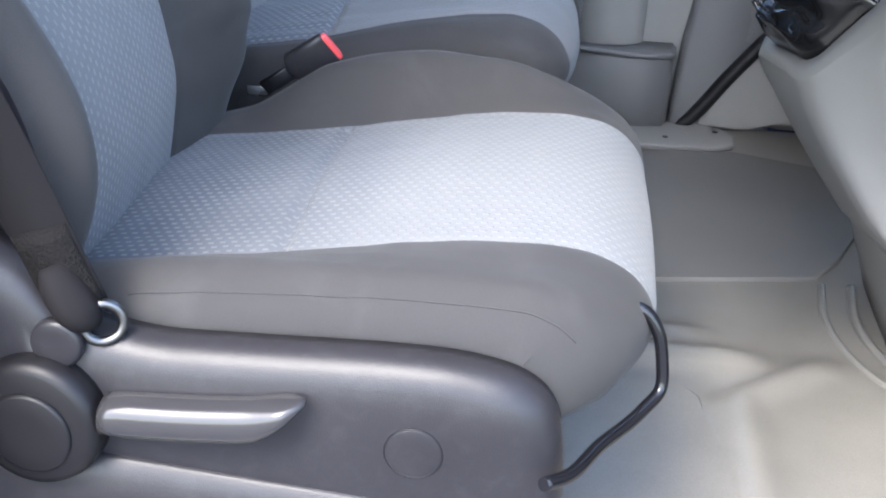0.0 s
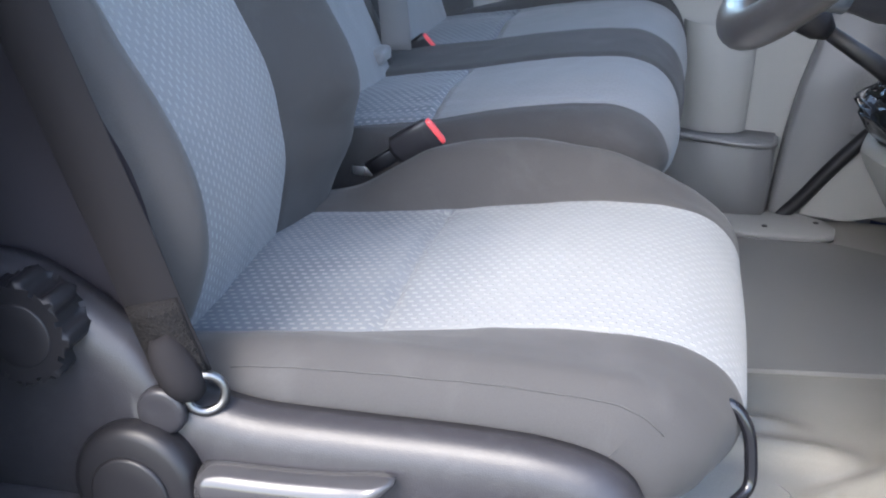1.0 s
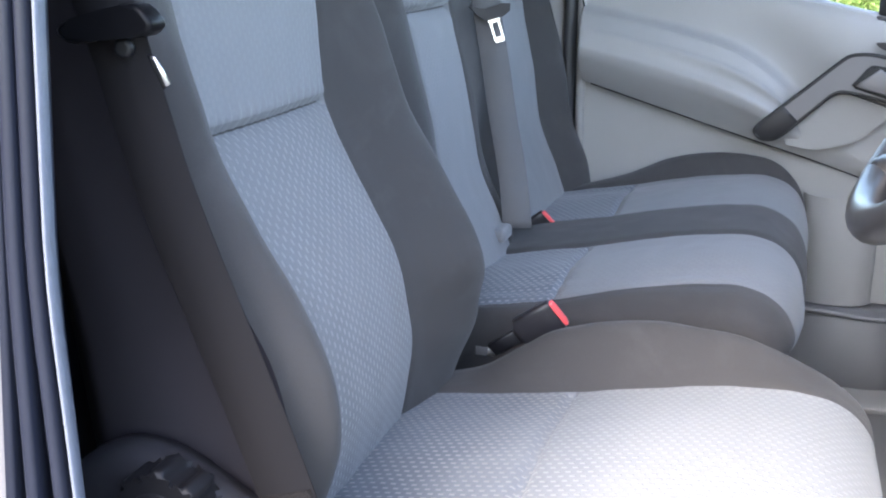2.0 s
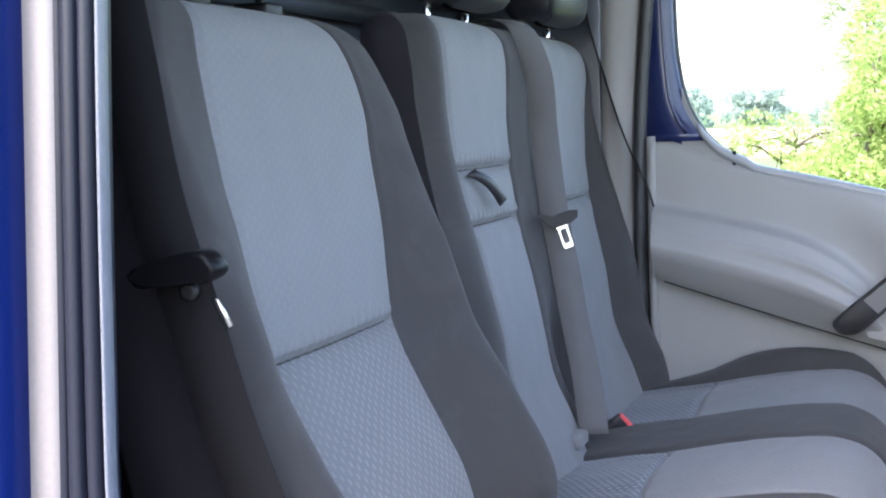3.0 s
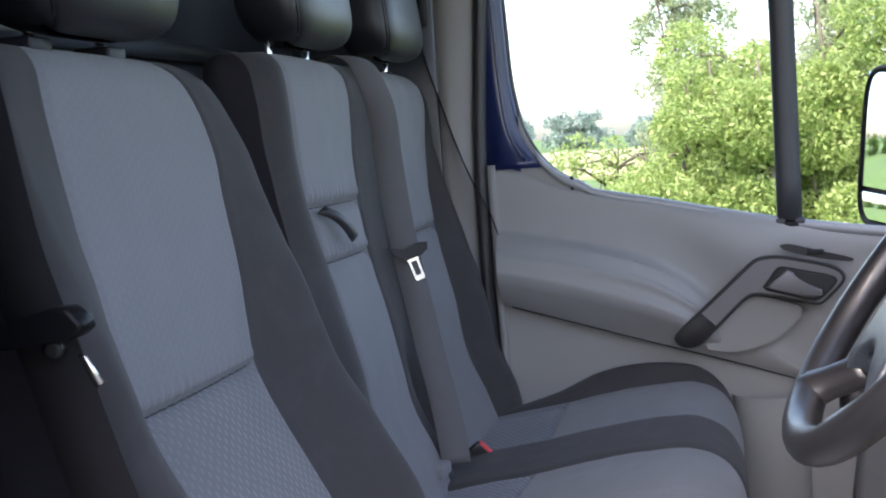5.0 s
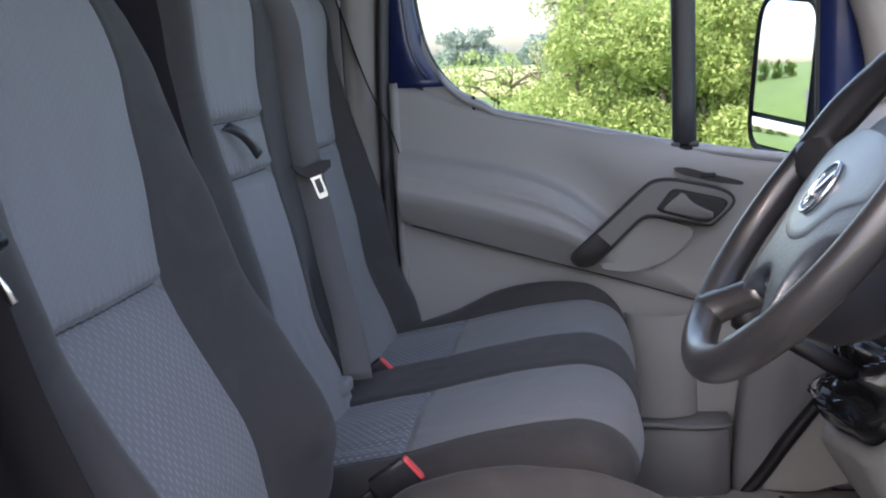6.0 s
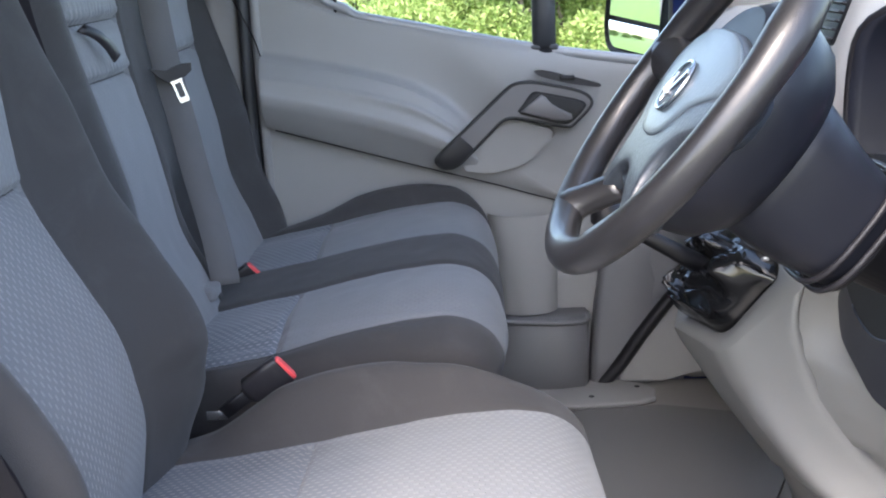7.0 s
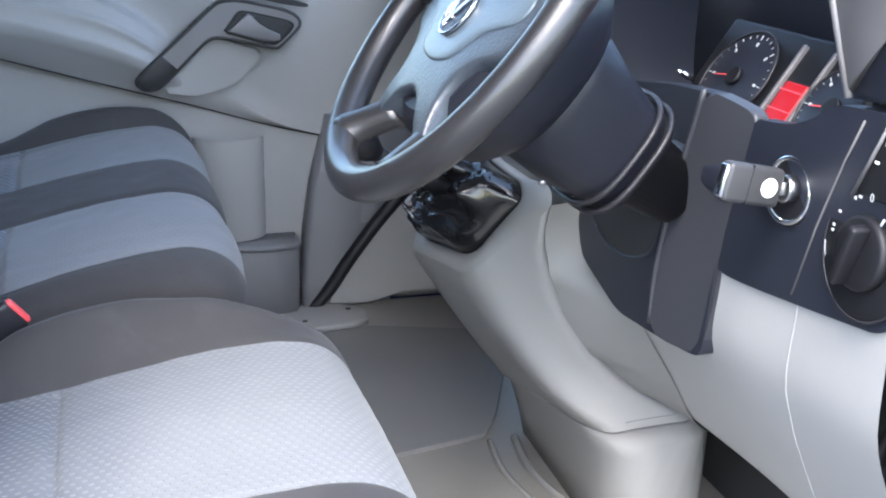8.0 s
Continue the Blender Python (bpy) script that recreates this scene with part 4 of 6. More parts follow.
part("webbing", ribbon(d_pts, [(1, 0.12 + 0.1 * k / 70, 0.25) for k in range(70)], 0.049), BELTDARK, driver_belt)
part("stitched_end", ribbon(d_pts[-6:], [(1, 0.2, 0.25)] * 6, 0.044, 0.012), material("worn_belt_stitching", (0.011, 0.010, 0.010), 0.85, spread=0.6, grain=420, bump=0.9, dist=0.003, gloss=0.1), driver_belt, "thick stitched belt end")
part("belt_fold", tube(curve([(-0.139, -0.736, 0.578), (-0.128, -0.739, 0.558), (-0.116, -0.741, 0.541), (-0.104, -0.736, 0.529)], 10), [0.010, 0.014, 0.0165, 0.018, 0.0185, 0.0185, 0.018, 0.0165, 0.013, 0.007], 14, flat=0.75), BELTDARK, driver_belt, "folded belt end through the anchor loop")
part("anchor_loop", ring((-0.102, -0.733, 0.528), (0.45, -1, 0.15), 0.0165, 0.0042), DARKSTEEL, driver_belt, "worn steel anchor loop")
part("anchor_cover", disc((-0.136, -0.742, 0.513), (0, -1, 0), 0.022, 0.010, bev=0.004), SHIELD, driver_belt, "round plastic anchor cover")
stop = [(-0.310, 0.987), (-0.303, 0.995), (-0.272, 1.004), (-0.245, 1.010), (-0.236, 1.009), (-0.223, 0.995), (-0.232, 0.986), (-0.243, 0.985), (-0.270, 0.982), (-0.297, 0.977)]
part("belt_stop", slab(rounded(stop, 1), "y", -0.776, 0.024, 0.004, 3), material("glossy_black_plastic", (0.005, 0.005, 0.006), 0.35, spread=0.1, grain=900, bump=0.05, gloss=0.1), driver_belt, "black plastic belt tongue on the webbing")
part("stop_button", disc((-0.263, -0.752, 0.975), (0.2, -1, 0), 0.008, 0.008, bev=0.003), BLACK, driver_belt)
part("steel_tongue", slab([(-0.238, 0.972), (-0.231, 0.971), (-0.219, 0.951), (-0.225, 0.946)], "y", -0.764, 0.003, 0.0006, 1), STEEL, driver_belt, "bright steel tongue edge")


# ---- passenger door ----
door = thing("passenger_door", (0.2, 0.9, 0.15), "closed grey-trimmed passenger door with blue frame", "van door")
z_bot = table([(-0.23, 0.15), (0.49, 0.15), (0.56, 0.24), (0.63, 0.34), (0.70, 0.43), (0.80, 0.50)])
z_low = table([(-0.23, 0.772), (0.0, 0.705), (0.2, 0.647), (0.41, 0.582), (0.80, 0.50)])
z_led = table([(-0.23, 0.905), (-0.10, 0.885), (0.02, 0.86), (0.10, 0.835), (0.16, 0.80), (0.21, 0.755), (0.26, 0.70), (0.32, 0.66), (0.41, 0.60), (0.80, 0.515)])
z_sil = table([(-0.23, 1.065), (-0.19, 1.058), (-0.114, 1.026), (-0.056, 1.006), (0.132, 0.963), (0.365, 0.913), (0.561, 0.883), (0.80, 0.85)])
rear_in = lambda z: -0.206 - 0.008 * smoothstep(0.5, 1.06, z)
xs_door = spread(-0.215, 0.78, 0.02)
def door_x(x, z):
    return max(x, rear_in(z)) if x < -0.1 else x
def bulge(x):
    return 0.043 * smoothstep(0.32, 0.14, x) + 0.006
def upper(x, v):
    z = z_led(x) + v * (z_sil(x) - z_led(x))
    step = bulge(x) * math.exp(-((v / 0.075) ** 2)) if v > 0 else bulge(x)
    dome = 0.018 * math.exp(-((x - 0.30) / 0.12) ** 2 - ((v - 0.75) / 0.35) ** 2)
    y = 0.878 - step * 0.55 - dome + 0.012 * v
    if v > 0.93:
        y += 0.25 * (v - 0.93) * 0.6
    return (door_x(x, z), y, z), (x, z)
ledge_out = table([(0.0, 0.52), (0.12, 0.70), (0.30, 1.02), (0.44, 1.22), (0.52, 1.24), (0.60, 1.08), (0.70, 0.98), (0.77, 0.99), (0.84, 0.78), (1.0, 0.55)])
def middle(x, v):
    z = z_low(x) + v * (z_led(x) - z_low(x))
    y = 0.878 - bulge(x) * (0.55 + 0.65 * math.sin(math.pi * v) ** 0.8 + (ledge_out(v) - 0.55 - 0.65 * math.sin(math.pi * v) ** 0.8) * (0.35 + 0.65 * smoothstep(-0.12, 0.14, x)) * smoothstep(0.30, 0.20, x)) + 0.010 * (1 - v)
    return (door_x(x, z), y, z), (x, z)
def lower(x, v):
    z = z_bot(x) + v * (z_low(x) - z_bot(x))
    return (door_x(x, z), 0.888 - 0.012 * smoothstep(0.5, 0.0, v), z), (x, z)
part("upper_trim", grid(upper, xs_door, spread(0, 1, 0.05, (0.02, 0.97))), DOORGREY, door, "grey moulded upper door trim")
part("arm_ledge", grid(middle, xs_door, spread(0, 1, 0.025)), DOORGREY, door, "grey moulded arm ledge")
part("lower_trim", grid(lower, xs_door, spread(0, 1, 0.08)), DOORLIGHT, door, "lighter grey lower door trim")
seam_pts = [(door_x(x, z_low(x)), 0.884 - bulge(x) * 0.5, z_low(x)) for x in np.linspace(-0.19, 0.66, 30)]
part("trim_joint", tube(seam_pts, 0.0016, 6), BLACK, door)
part("rear_edge", loft([[(rear_in(z) - 0.022, 0.905, z), (rear_in(z), 0.905, z), (rear_in(z) + 0.004, 0.874, z), (rear_in(z) - 0.012, 0.872, z)] for z in np.linspace(0.15, 1.062, 16)]), DOORGREY, door)
# pocket and its rim
def pocket(x0, x1, z0, z1, y_out):
    ring_ = []
    for z in (z0, (z0 + z1) / 2, z1 - 0.01, z1):
        o = y_out + (0.006 if z == z1 else 0.0)
        ring_.append([(x0, 0.89, z), (x0 + 0.01, o + 0.03, z), (x0 + 0.05, o, z), (x1 - 0.06, o, z), (x1 - 0.012, o + 0.012, z), (x1, o + 0.04, z), (x1, 0.89, z)])
    return loft(ring_)
part("door_pocket", pocket(0.20, 0.468, 0.155, 0.337, 0.785), POCKETSHADE, door, "grey moulded door pocket")
part("pocket_rim", tube(curve([(0.21, 0.84, 0.345), (0.25, 0.79, 0.345), (0.33, 0.782, 0.340), (0.41, 0.785, 0.335), (0.46, 0.805, 0.333), (0.468, 0.86, 0.333)], 24), 0.006, 8), POCKETSHADE, door)
part("bottle_recess", loft([[(0.33 + 0.075 * math.cos(a), 0.885 - 0.055 * math.sin(a), z) for a in np.linspace(0, math.pi, 14)] for z in (0.34, 0.45, 0.56)], caps=False, closed=False), DOORLIGHT, door)
part("front_post", loft([[(x0, 0.90, z), (x0, 0.86 - d, z), (x0 + 0.012, 0.85 - d, z), (x0 + 0.20, 0.868, z), (x0 + 0.22, 0.90, z)] for z, x0, d in ((0.155, 0.47, 0.035), (0.24, 0.475, 0.03), (0.35, 0.485, 0.02), (0.45, 0.50, 0.012), (0.60, 0.535, 0.0))]), POCKETSHADE, door)
speaker = part("speaker_grille", disc((0.615, 0.858, 0.43), (-0.05, -1, 0), 0.072, 0.006, bev=0.003), POCKETSHADE, door, "round perforated speaker grille")
dots = []
for i in range(-7, 8):
    for j in range(-7, 8):
        if i * i + j * j < 50:
            dots.append(disc((0.615 + 0.0088 * i + 0.0044 * (j % 2), 0.8518 , 0.43 + 0.0088 * j), (-0.05, -1, 0), 0.0015, 0.0012, 6, 0.0004))
part("perforation", join(*dots), HANDLEGREY, speaker)
tagged(bpy.data.objects["perforation"], kind="stuff")
# gasket along the slanted front edge and the body trim beyond it
gas = curve([(0.475, 0.826, 0.160), (0.52, 0.826, 0.203), (0.58, 0.826, 0.288), (0.65, 0.827, 0.378), (0.72, 0.828, 0.453), (0.80, 0.83, 0.513)], 30)
part("door_gasket", tube(gas, 0.015, 12), BLACK, door, "black rubber door gasket")
part("bottom_gasket", tube([(-0.15, 0.86, 0.158), (0.475, 0.852, 0.158)], 0.009, 8), RUBBER, door)
# grab handle
band = [(0.147, 0.686), (0.155, 0.700), (0.244, 0.780), (0.300, 0.832), (0.316, 0.844), (0.353, 0.847), (0.444, 0.827), (0.468, 0.816), (0.478, 0.802), (0.472, 0.788), (0.436, 0.753), (0.425, 0.751), (0.321, 0.774), (0.294, 0.774), (0.192, 0.673), (0.163, 0.671)]
grab = part("grab_handle", slab(band, "y", 0.824, 0.05, 0.003, 3, 110), HANDLEGREY, door, "mid-grey grab handle")
part("handle_end", slab([(0.146, 0.686), (0.154, 0.702), (0.200, 0.742), (0.232, 0.711), (0.193, 0.672), (0.163, 0.669)], "y", 0.8215, 0.05, 0.006, 3), BLACK, grab, "black end cap")
bez = [(0.319, 0.784), (0.333, 0.801), (0.350, 0.825), (0.364, 0.828), (0.455, 0.807), (0.466, 0.798), (0.462, 0.788), (0.434, 0.759), (0.415, 0.756)]
# Black tube round the handle draws the outline and the shadow in its gap.
part("handle_shade_line", tube([(p[0], 0.8265, p[1]) for p in rounded(band)], 0.0042, 6, closed=True), FOOTDARK, grab)
latch = part("latch_bezel", slab(rounded(bez, 1), "y", 0.8205, 0.02, 0.002, 2), BLACK, door, "dark latch surround")
inner = [(0.39 + (x - 0.39) * 0.90, 0.791 + (z - 0.791) * 0.86) for x, z in bez]
part("latch_recess", slab(inner, "y", 0.8180, 0.004, 0.001, 1), FOOTDARK, latch)
lv = [(0.329, 0.787), (0.371, 0.821), (0.381, 0.815), (0.390, 0.800), (0.434, 0.779), (0.434, 0.769), (0.420, 0.766), (0.397, 0.768)]
part("latch_lever", slab(lv, "y", 0.811, 0.009, 0.003, 2), HANDLEGREY, latch, "grey pull lever")
scoop = [(0.194, 0.662), (0.265, 0.650), (0.344, 0.672), (0.411, 0.738), (0.322, 0.766), (0.294, 0.764), (0.22, 0.694)]
part("grip_scoop", slab(scoop, "y", 0.853, 0.02, 0.006, 3, 60), DOORGREY, door, "grey scoop behind the grab handle")
sw = [(0.358, 0.866), (0.362, 0.868), (0.381, 0.869), (0.431, 0.854), (0.496, 0.837), (0.500, 0.832), (0.494, 0.828), (0.431, 0.838), (0.370, 0.855)]
switch = part("switch_plate", slab(sw, "y", 0.846, 0.01, 0.0015, 2, 50), SHIELD, door, "dark window switch plate")
part("rocker", rbox((0.412, 0.840, 0.846), (0.443, 0.848, 0.856), 0.002), BLACK, switch)
# window frame
edge = curve([(-0.176, 1.75), (-0.182, 1.55), (-0.177, 1.35), (-0.166, 1.20), (-0.150, 1.13), (-0.120, 1.075), (-0.075, 1.03), (-0.03, 1.010)], 40)
part("frame_rear", loft([[(-0.232 + 0.012 * smoothstep(1.1, 1.6, z), 0.882, z), (-0.232, 0.95, z), (x, 0.95, z), (x, 0.905, z), (x - 0.010, 0.893, z)] for x, z in edge if z > 1.04]), FRAMEPAINT, door, "blue painted window frame")
corner = [(x, z) for x, z in edge if z < 1.16]
part("corner_trim", loft([[(x, y, z + 0.002) for x, z in corner] + [(x, y, z_sil(x) - 0.012) for x, z in corner[::-1]] for y in (0.896, 0.936)]), DOORLIGHT, door, "pale trim in the window's lower corner", smooth=False)
part("frame_corner", rbox((-0.236, 0.897, 1.00), (-0.125, 0.932, 1.068), 0.004), FRAMEPAINT, door)
part("glass_seal", tube([(x + 0.001, 0.912, z) for x, z in edge], 0.0055, 8), RUBBER, door)
part("frame_bead", tube([(x - 0.022 - 0.012 * smoothstep(1.25, 1.05, z), 0.889, z) for x, z in edge if z > 1.065], 0.0035, 8), FRAMEPAINT, door)
sill_run = [(x, z) for x, z in edge if z < 1.10] + [(x, z_sil(x) + 0.002) for x in np.linspace(-0.01, 0.74, 28)]
part("window_sill", loft([[(x, 0.892, z - 0.014), (x, 0.890, z + 0.001), (x, 0.905, z + 0.006), (x, 0.94, z + 0.003), (x, 0.94, z - 0.014)] for x, z in sill_run]), SILLTRIM, door, "pale top edge of the door trim")
part("sill_seal", tube([(x, 0.911, z_sil(x) + 0.004) for x in np.linspace(-0.05, 0.72, 30)], 0.003, 8), RUBBER, door)
part("divider", loft([[(0.361, 0.895, z), (0.361, 0.925, z), (0.409, 0.925, z), (0.409, 0.895, z), (0.395, 0.888, z), (0.375, 0.888, z)] for z in np.linspace(0.90, 1.75, 10)]), RUBBER, door, "dark window divider bar")
part("divider_foot", rbox((0.356, 0.888, 0.905), (0.414, 0.93, 0.917), 0.004), RUBBER, door)
part("frame_front", loft([[(x0, 0.89, z), (x0, 0.94, z), (x0 + 0.09, 0.94, z), (x0 + 0.09, 0.885, z)] for z in np.linspace(0.84, 1.75, 16) for x0 in (0.655 - 0.10 * smoothstep(1.2, 1.8, z),)]), FRAMEPAINT, door)
part("front_seal", tube([(0.654 - 0.10 * smoothstep(1.2, 1.8, z), 0.905, z) for z in np.linspace(0.86, 1.75, 16)], 0.007, 8), RUBBER, door)
part("frame_top", rbox((-0.25, 0.88, 1.70), (0.62, 0.95, 1.80), 0.01), FRAMEPAINT, door)
part("door_skin", rbox((-0.24, 0.945, -0.25), (0.95, 0.985, 0.86), 0.01), FRAMEPAINT, door)
pane = part("window_pane", rbox((-0.20, 0.911, 0.88), (0.37, 0.915, 1.75), 0), GLASS, door, smooth=False)
pane.visible_shadow = False
pane = part("window_pane", rbox((0.40, 0.911, 0.85), (0.68, 0.915, 1.75), 0), GLASS, door, smooth=False)
pane.visible_shadow = False
pin = part("lock_pin", tube([(-0.052, 0.897, 0.99), (-0.052, 0.897, 1.012), (-0.052, 0.897, 1.028)], [0.0035, 0.0042, 0.0042], 10), BLACK, door, "black lock pin")

# A-pillar, step plate and wheel-arch trim beyond the door
front_far = thing("trim_far", (0.8, 0.86, 0.2), "light grey pillar trim at the windscreen", "trim", kind="structure")
part("pillar_cover", loft([[(x0, 0.86, z), (x0, 0.95, z), (x0 + 0.16, 0.95, z), (x0 + 0.16, 0.84, z), (x0 + 0.03, 0.84, z)] for z in np.linspace(0.95, 1.78, 14) for x0 in (0.745 - 0.26 * smoothstep(1.0, 1.8, z),)]), PILLAR, front_far)
arch = [(0.50, 0.16), (0.545, 0.165), (0.63, 0.20), (0.70, 0.18), (1.0, 0.18), (1.0, 0.56), (0.82, 0.53), (0.72, 0.46), (0.65, 0.385), (0.58, 0.295)]
part("arch_trim", slab(arch, "y", 0.83, 0.06, 0.02, 4), DOORGREY, front_far, "grey wheel-arch trim")
plate_out = [(0.22, 0.70), (0.43, 0.69), (0.56, 0.70), (0.598, 0.725), (0.604, 0.77), (0.58, 0.81), (0.53, 0.835), (0.22, 0.84)]
step_plate = thing("step_plate", (0.42, 0.76, FLOOR), "grey moulded step plate screwed to the cab floor", "trim plate")
part("plate", slab(plate_out, "z", FLOOR + 0.001, 0.014, 0.005, 3), DOORGREY, step_plate)
for x, y in ((0.462, 0.735), (0.566, 0.785)):
    part("screw", disc((x, y, FLOOR + 0.0145), (0, 0, 1), 0.006, 0.002, 14, 0.0008), BLACK, step_plate)

# outside mirror
mir = thing("wing_mirror", (0.62, 1.25, 0.85), "black wing mirror with a main and a lower wide-angle glass", "mirror")
MM = Matrix.Translation((0.648, 1.345, 1.03)) @ Matrix.Rotation(radians(34), 4, "Z") @ Matrix.Rotation(radians(1.3), 4, "Y") @ Matrix.Rotation(radians(7), 4, "X")
def mirror_sect(x, k):
    return [MM @ Vector((x, 0.105 * k * math.copysign(abs(math.cos(a)) ** 0.4, math.cos(a)), 0.195 * k * math.copysign(abs(math.sin(a)) ** 0.4, math.sin(a)))) for a in np.linspace(0, 2 * math.pi, 40, endpoint=False)]
part("mirror_housing", loft([mirror_sect(0.012, 0.93), mirror_sect(0.0, 0.93), mirror_sect(-0.004, 0.97), mirror_sect(0.0, 1.0), mirror_sect(0.03, 1.02), mirror_sect(0.09, 0.93), mirror_sect(0.11, 0.6)]), BLACK, mir)
part("mirror_glass", moved(rbox((0.002, -0.094, -0.098), (0.006, 0.094, 0.178), 0.001), MM), MIRROR, mir, "flat mirror glass")
part("wide_glass", moved(rbox((0.002, -0.094, -0.176), (0.006, 0.094, -0.110), 0.001), MM), MIRROR, mir, "small wide-angle glass")
part("mirror_arm", tube([(0.74, 0.96, 0.86), (0.73, 1.12, 0.87), (0.70, 1.28, 0.88)], 0.022, 12), BLACK, mir)


# ---- steering wheel ----
HUB, AX = Vector((0.422, -0.436, 0.972)), Vector((-math.cos(radians(37.7)), 0, math.sin(radians(37.7))))
WU, WV = Vector((0, 1, 0)), -AX.cross(Vector((0, 1, 0)))   # across the van, and up the wheel
def on_wheel(u, v, h=0.0):
    return HUB + WU * u + WV * v + AX * h
RIMMAT = material("worn_black_rim", (0.017, 0.0165, 0.018), 0.34, spread=0.2, grain=820, bump=0.5, stain=9, dist=0.0007, coat=0.28)
# Both hub colours have the sky's blue reflection mixed in, the smooth one most.
HUBMAT = material("dark_blue_grey_hub_plastic", (0.038, 0.046, 0.058), 0.34, spread=0.15, grain=300, bump=0.6, stain=6, dist=0.0009)
HUBSKY = material("smooth_sky_tinted_hub_plastic", (0.078, 0.102, 0.126), 0.34, spread=0.1, grain=300, bump=0.35, stain=6, dist=0.0008)
steer = thing("steering_wheel", HUB, "black four-spoke steering wheel with a dark hub", "steering wheel")
rim_pts = []
rim_r = []
for k in range(96):
    a = 2 * math.pi * k / 96
    swell = sum(math.exp(-(((a - c + math.pi) % (2 * math.pi) - math.pi) / 0.18) ** 2) for c in (radians(25), radians(155)))
    rim_pts.append(on_wheel(0.196 * math.cos(a), 0.196 * math.sin(a), 0.0))
    rim_r.append(0.0180 + 0.0025 * swell)
part("rim", tube(rim_pts, rim_r, 18, closed=True), RIMMAT, steer, "worn leather-grain rim")
def spoke(a0, a1, w0, w1):
    rings = []
    for t in np.linspace(0, 1, 9):
        r = 0.128 + t * 0.062
        a = radians(a0 + (a1 - a0) * t)
        w = w0 + (w1 - w0) * t + 0.014 * t**6
        c = on_wheel(r * math.cos(a), r * math.sin(a), -0.026 + 0.026 * t)
        tang = (-math.sin(a) * WU + math.cos(a) * WV)
        rings.append([c + tang * (w * math.cos(b)) + AX * (0.0175 * math.sin(b)) for b in np.linspace(0, 2 * math.pi, 16, endpoint=False)])
    return loft(rings)
for a0, a1, w0, w1 in ((8, 8, 0.024, 0.024), (172, 172, 0.024, 0.024), (-60, -60, 0.020, 0.017), (-120, -120, 0.020, 0.017)):
    part("spoke", spoke(a0, a1, w0, w1), RIMMAT, steer)
pad_half = [(0.0, 0.074), (0.05, 0.071), (0.09, 0.061), (0.118, 0.048), (0.142, 0.033), (0.148, 0.014), (0.145, -0.006), (0.128, -0.022), (0.098, -0.038), (0.080, -0.058), (0.074, -0.082), (0.081, -0.108), (0.086, -0.126), (0.074, -0.136), (0.056, -0.122), (0.032, -0.100), (0.0, -0.090)]
def mirrored(half, n):
    """A closed outline from its half on one side of the middle line."""
    pts = half + [(-u, v) for u, v in half[-2:0:-1]]
    return [tuple(p) for p in curve(pts + [pts[0]], n + 1)[:-1]]
def dome(u, v):
    """Height of the hub's face over the wheel's plane."""
    return 0.006 - 0.009 * min(1.0, math.hypot(u, v) / 0.14) ** 2 - 0.004 * smoothstep(0.10, 0.14, -v)
def hub_face(outline, steps, mid=(0.0, -0.012)):
    """A domed face over an outline; steps give the outline's share and the height over the dome."""
    rows = []
    for s_, h in steps:
        rows.append([on_wheel(u, v, dome(u, v) + h) for u, v in ((mid[0] + (p[0] - mid[0]) * s_, mid[1] + (p[1] - mid[1]) * s_) for p in outline)])
    return loft(rows)
part("hub_pad", hub_face(mirrored(pad_half, 128), ((0.90, -0.042), (0.97, -0.026), (1.0, -0.014), (1.0, -0.009), (0.985, -0.003), (0.955, -0.0006), (0.91, 0.0), (0.8, 0.0), (0.65, 0.0), (0.5, 0.0), (0.3, 0.0), (0.1, 0.0), (0.02, 0.0))), HUBMAT, steer, "dark blue-grey airbag hub with grained lower arms")
field_half = [(0.0, 0.071), (0.05, 0.068), (0.088, 0.058), (0.112, 0.046), (0.126, 0.032), (0.122, 0.014), (0.098, 0.000), (0.074, -0.012), (0.058, -0.030), (0.042, -0.046), (0.022, -0.053), (0.0, -0.055)]
part("hub_shield", hub_face(mirrored(field_half, 96), ((1.0, -0.001), (0.985, 0.0012), (0.955, 0.0020), (0.85, 0.0022), (0.7, 0.0022), (0.5, 0.0022), (0.3, 0.0022), (0.1, 0.0022), (0.02, 0.0022)), (0.0, 0.014)), HUBSKY, steer, "smooth raised hub shield")
emb = part("badge", disc(on_wheel(0, 0.0, 0.0075), AX, 0.0285, 0.003, bev=0.0015), DASHDARK, steer, "plain round chrome badge")
part("badge_rim", ring(on_wheel(0, 0.0, 0.0105), AX, 0.0278, 0.0022), CHROME, emb)
part("badge_bar", moved(rbox((-0.004, -0.024, -0.001), (0.004, 0.024, 0.002), 0.001), Matrix.Translation(on_wheel(0, 0.0, 0.0105)) @ Matrix((WU, WV, AX)).transposed().to_4x4() @ Matrix.Rotation(radians(38), 4, "Z")), CHROME, emb)
part("badge_bar", moved(rbox((-0.003, -0.014, -0.001), (0.003, 0.014, 0.003), 0.001), Matrix.Translation(on_wheel(0.009, 0.0, 0.0105)) @ Matrix((WU, WV, AX)).transposed().to_4x4() @ Matrix.Rotation(radians(-30), 4, "Z")), CHROME, emb)
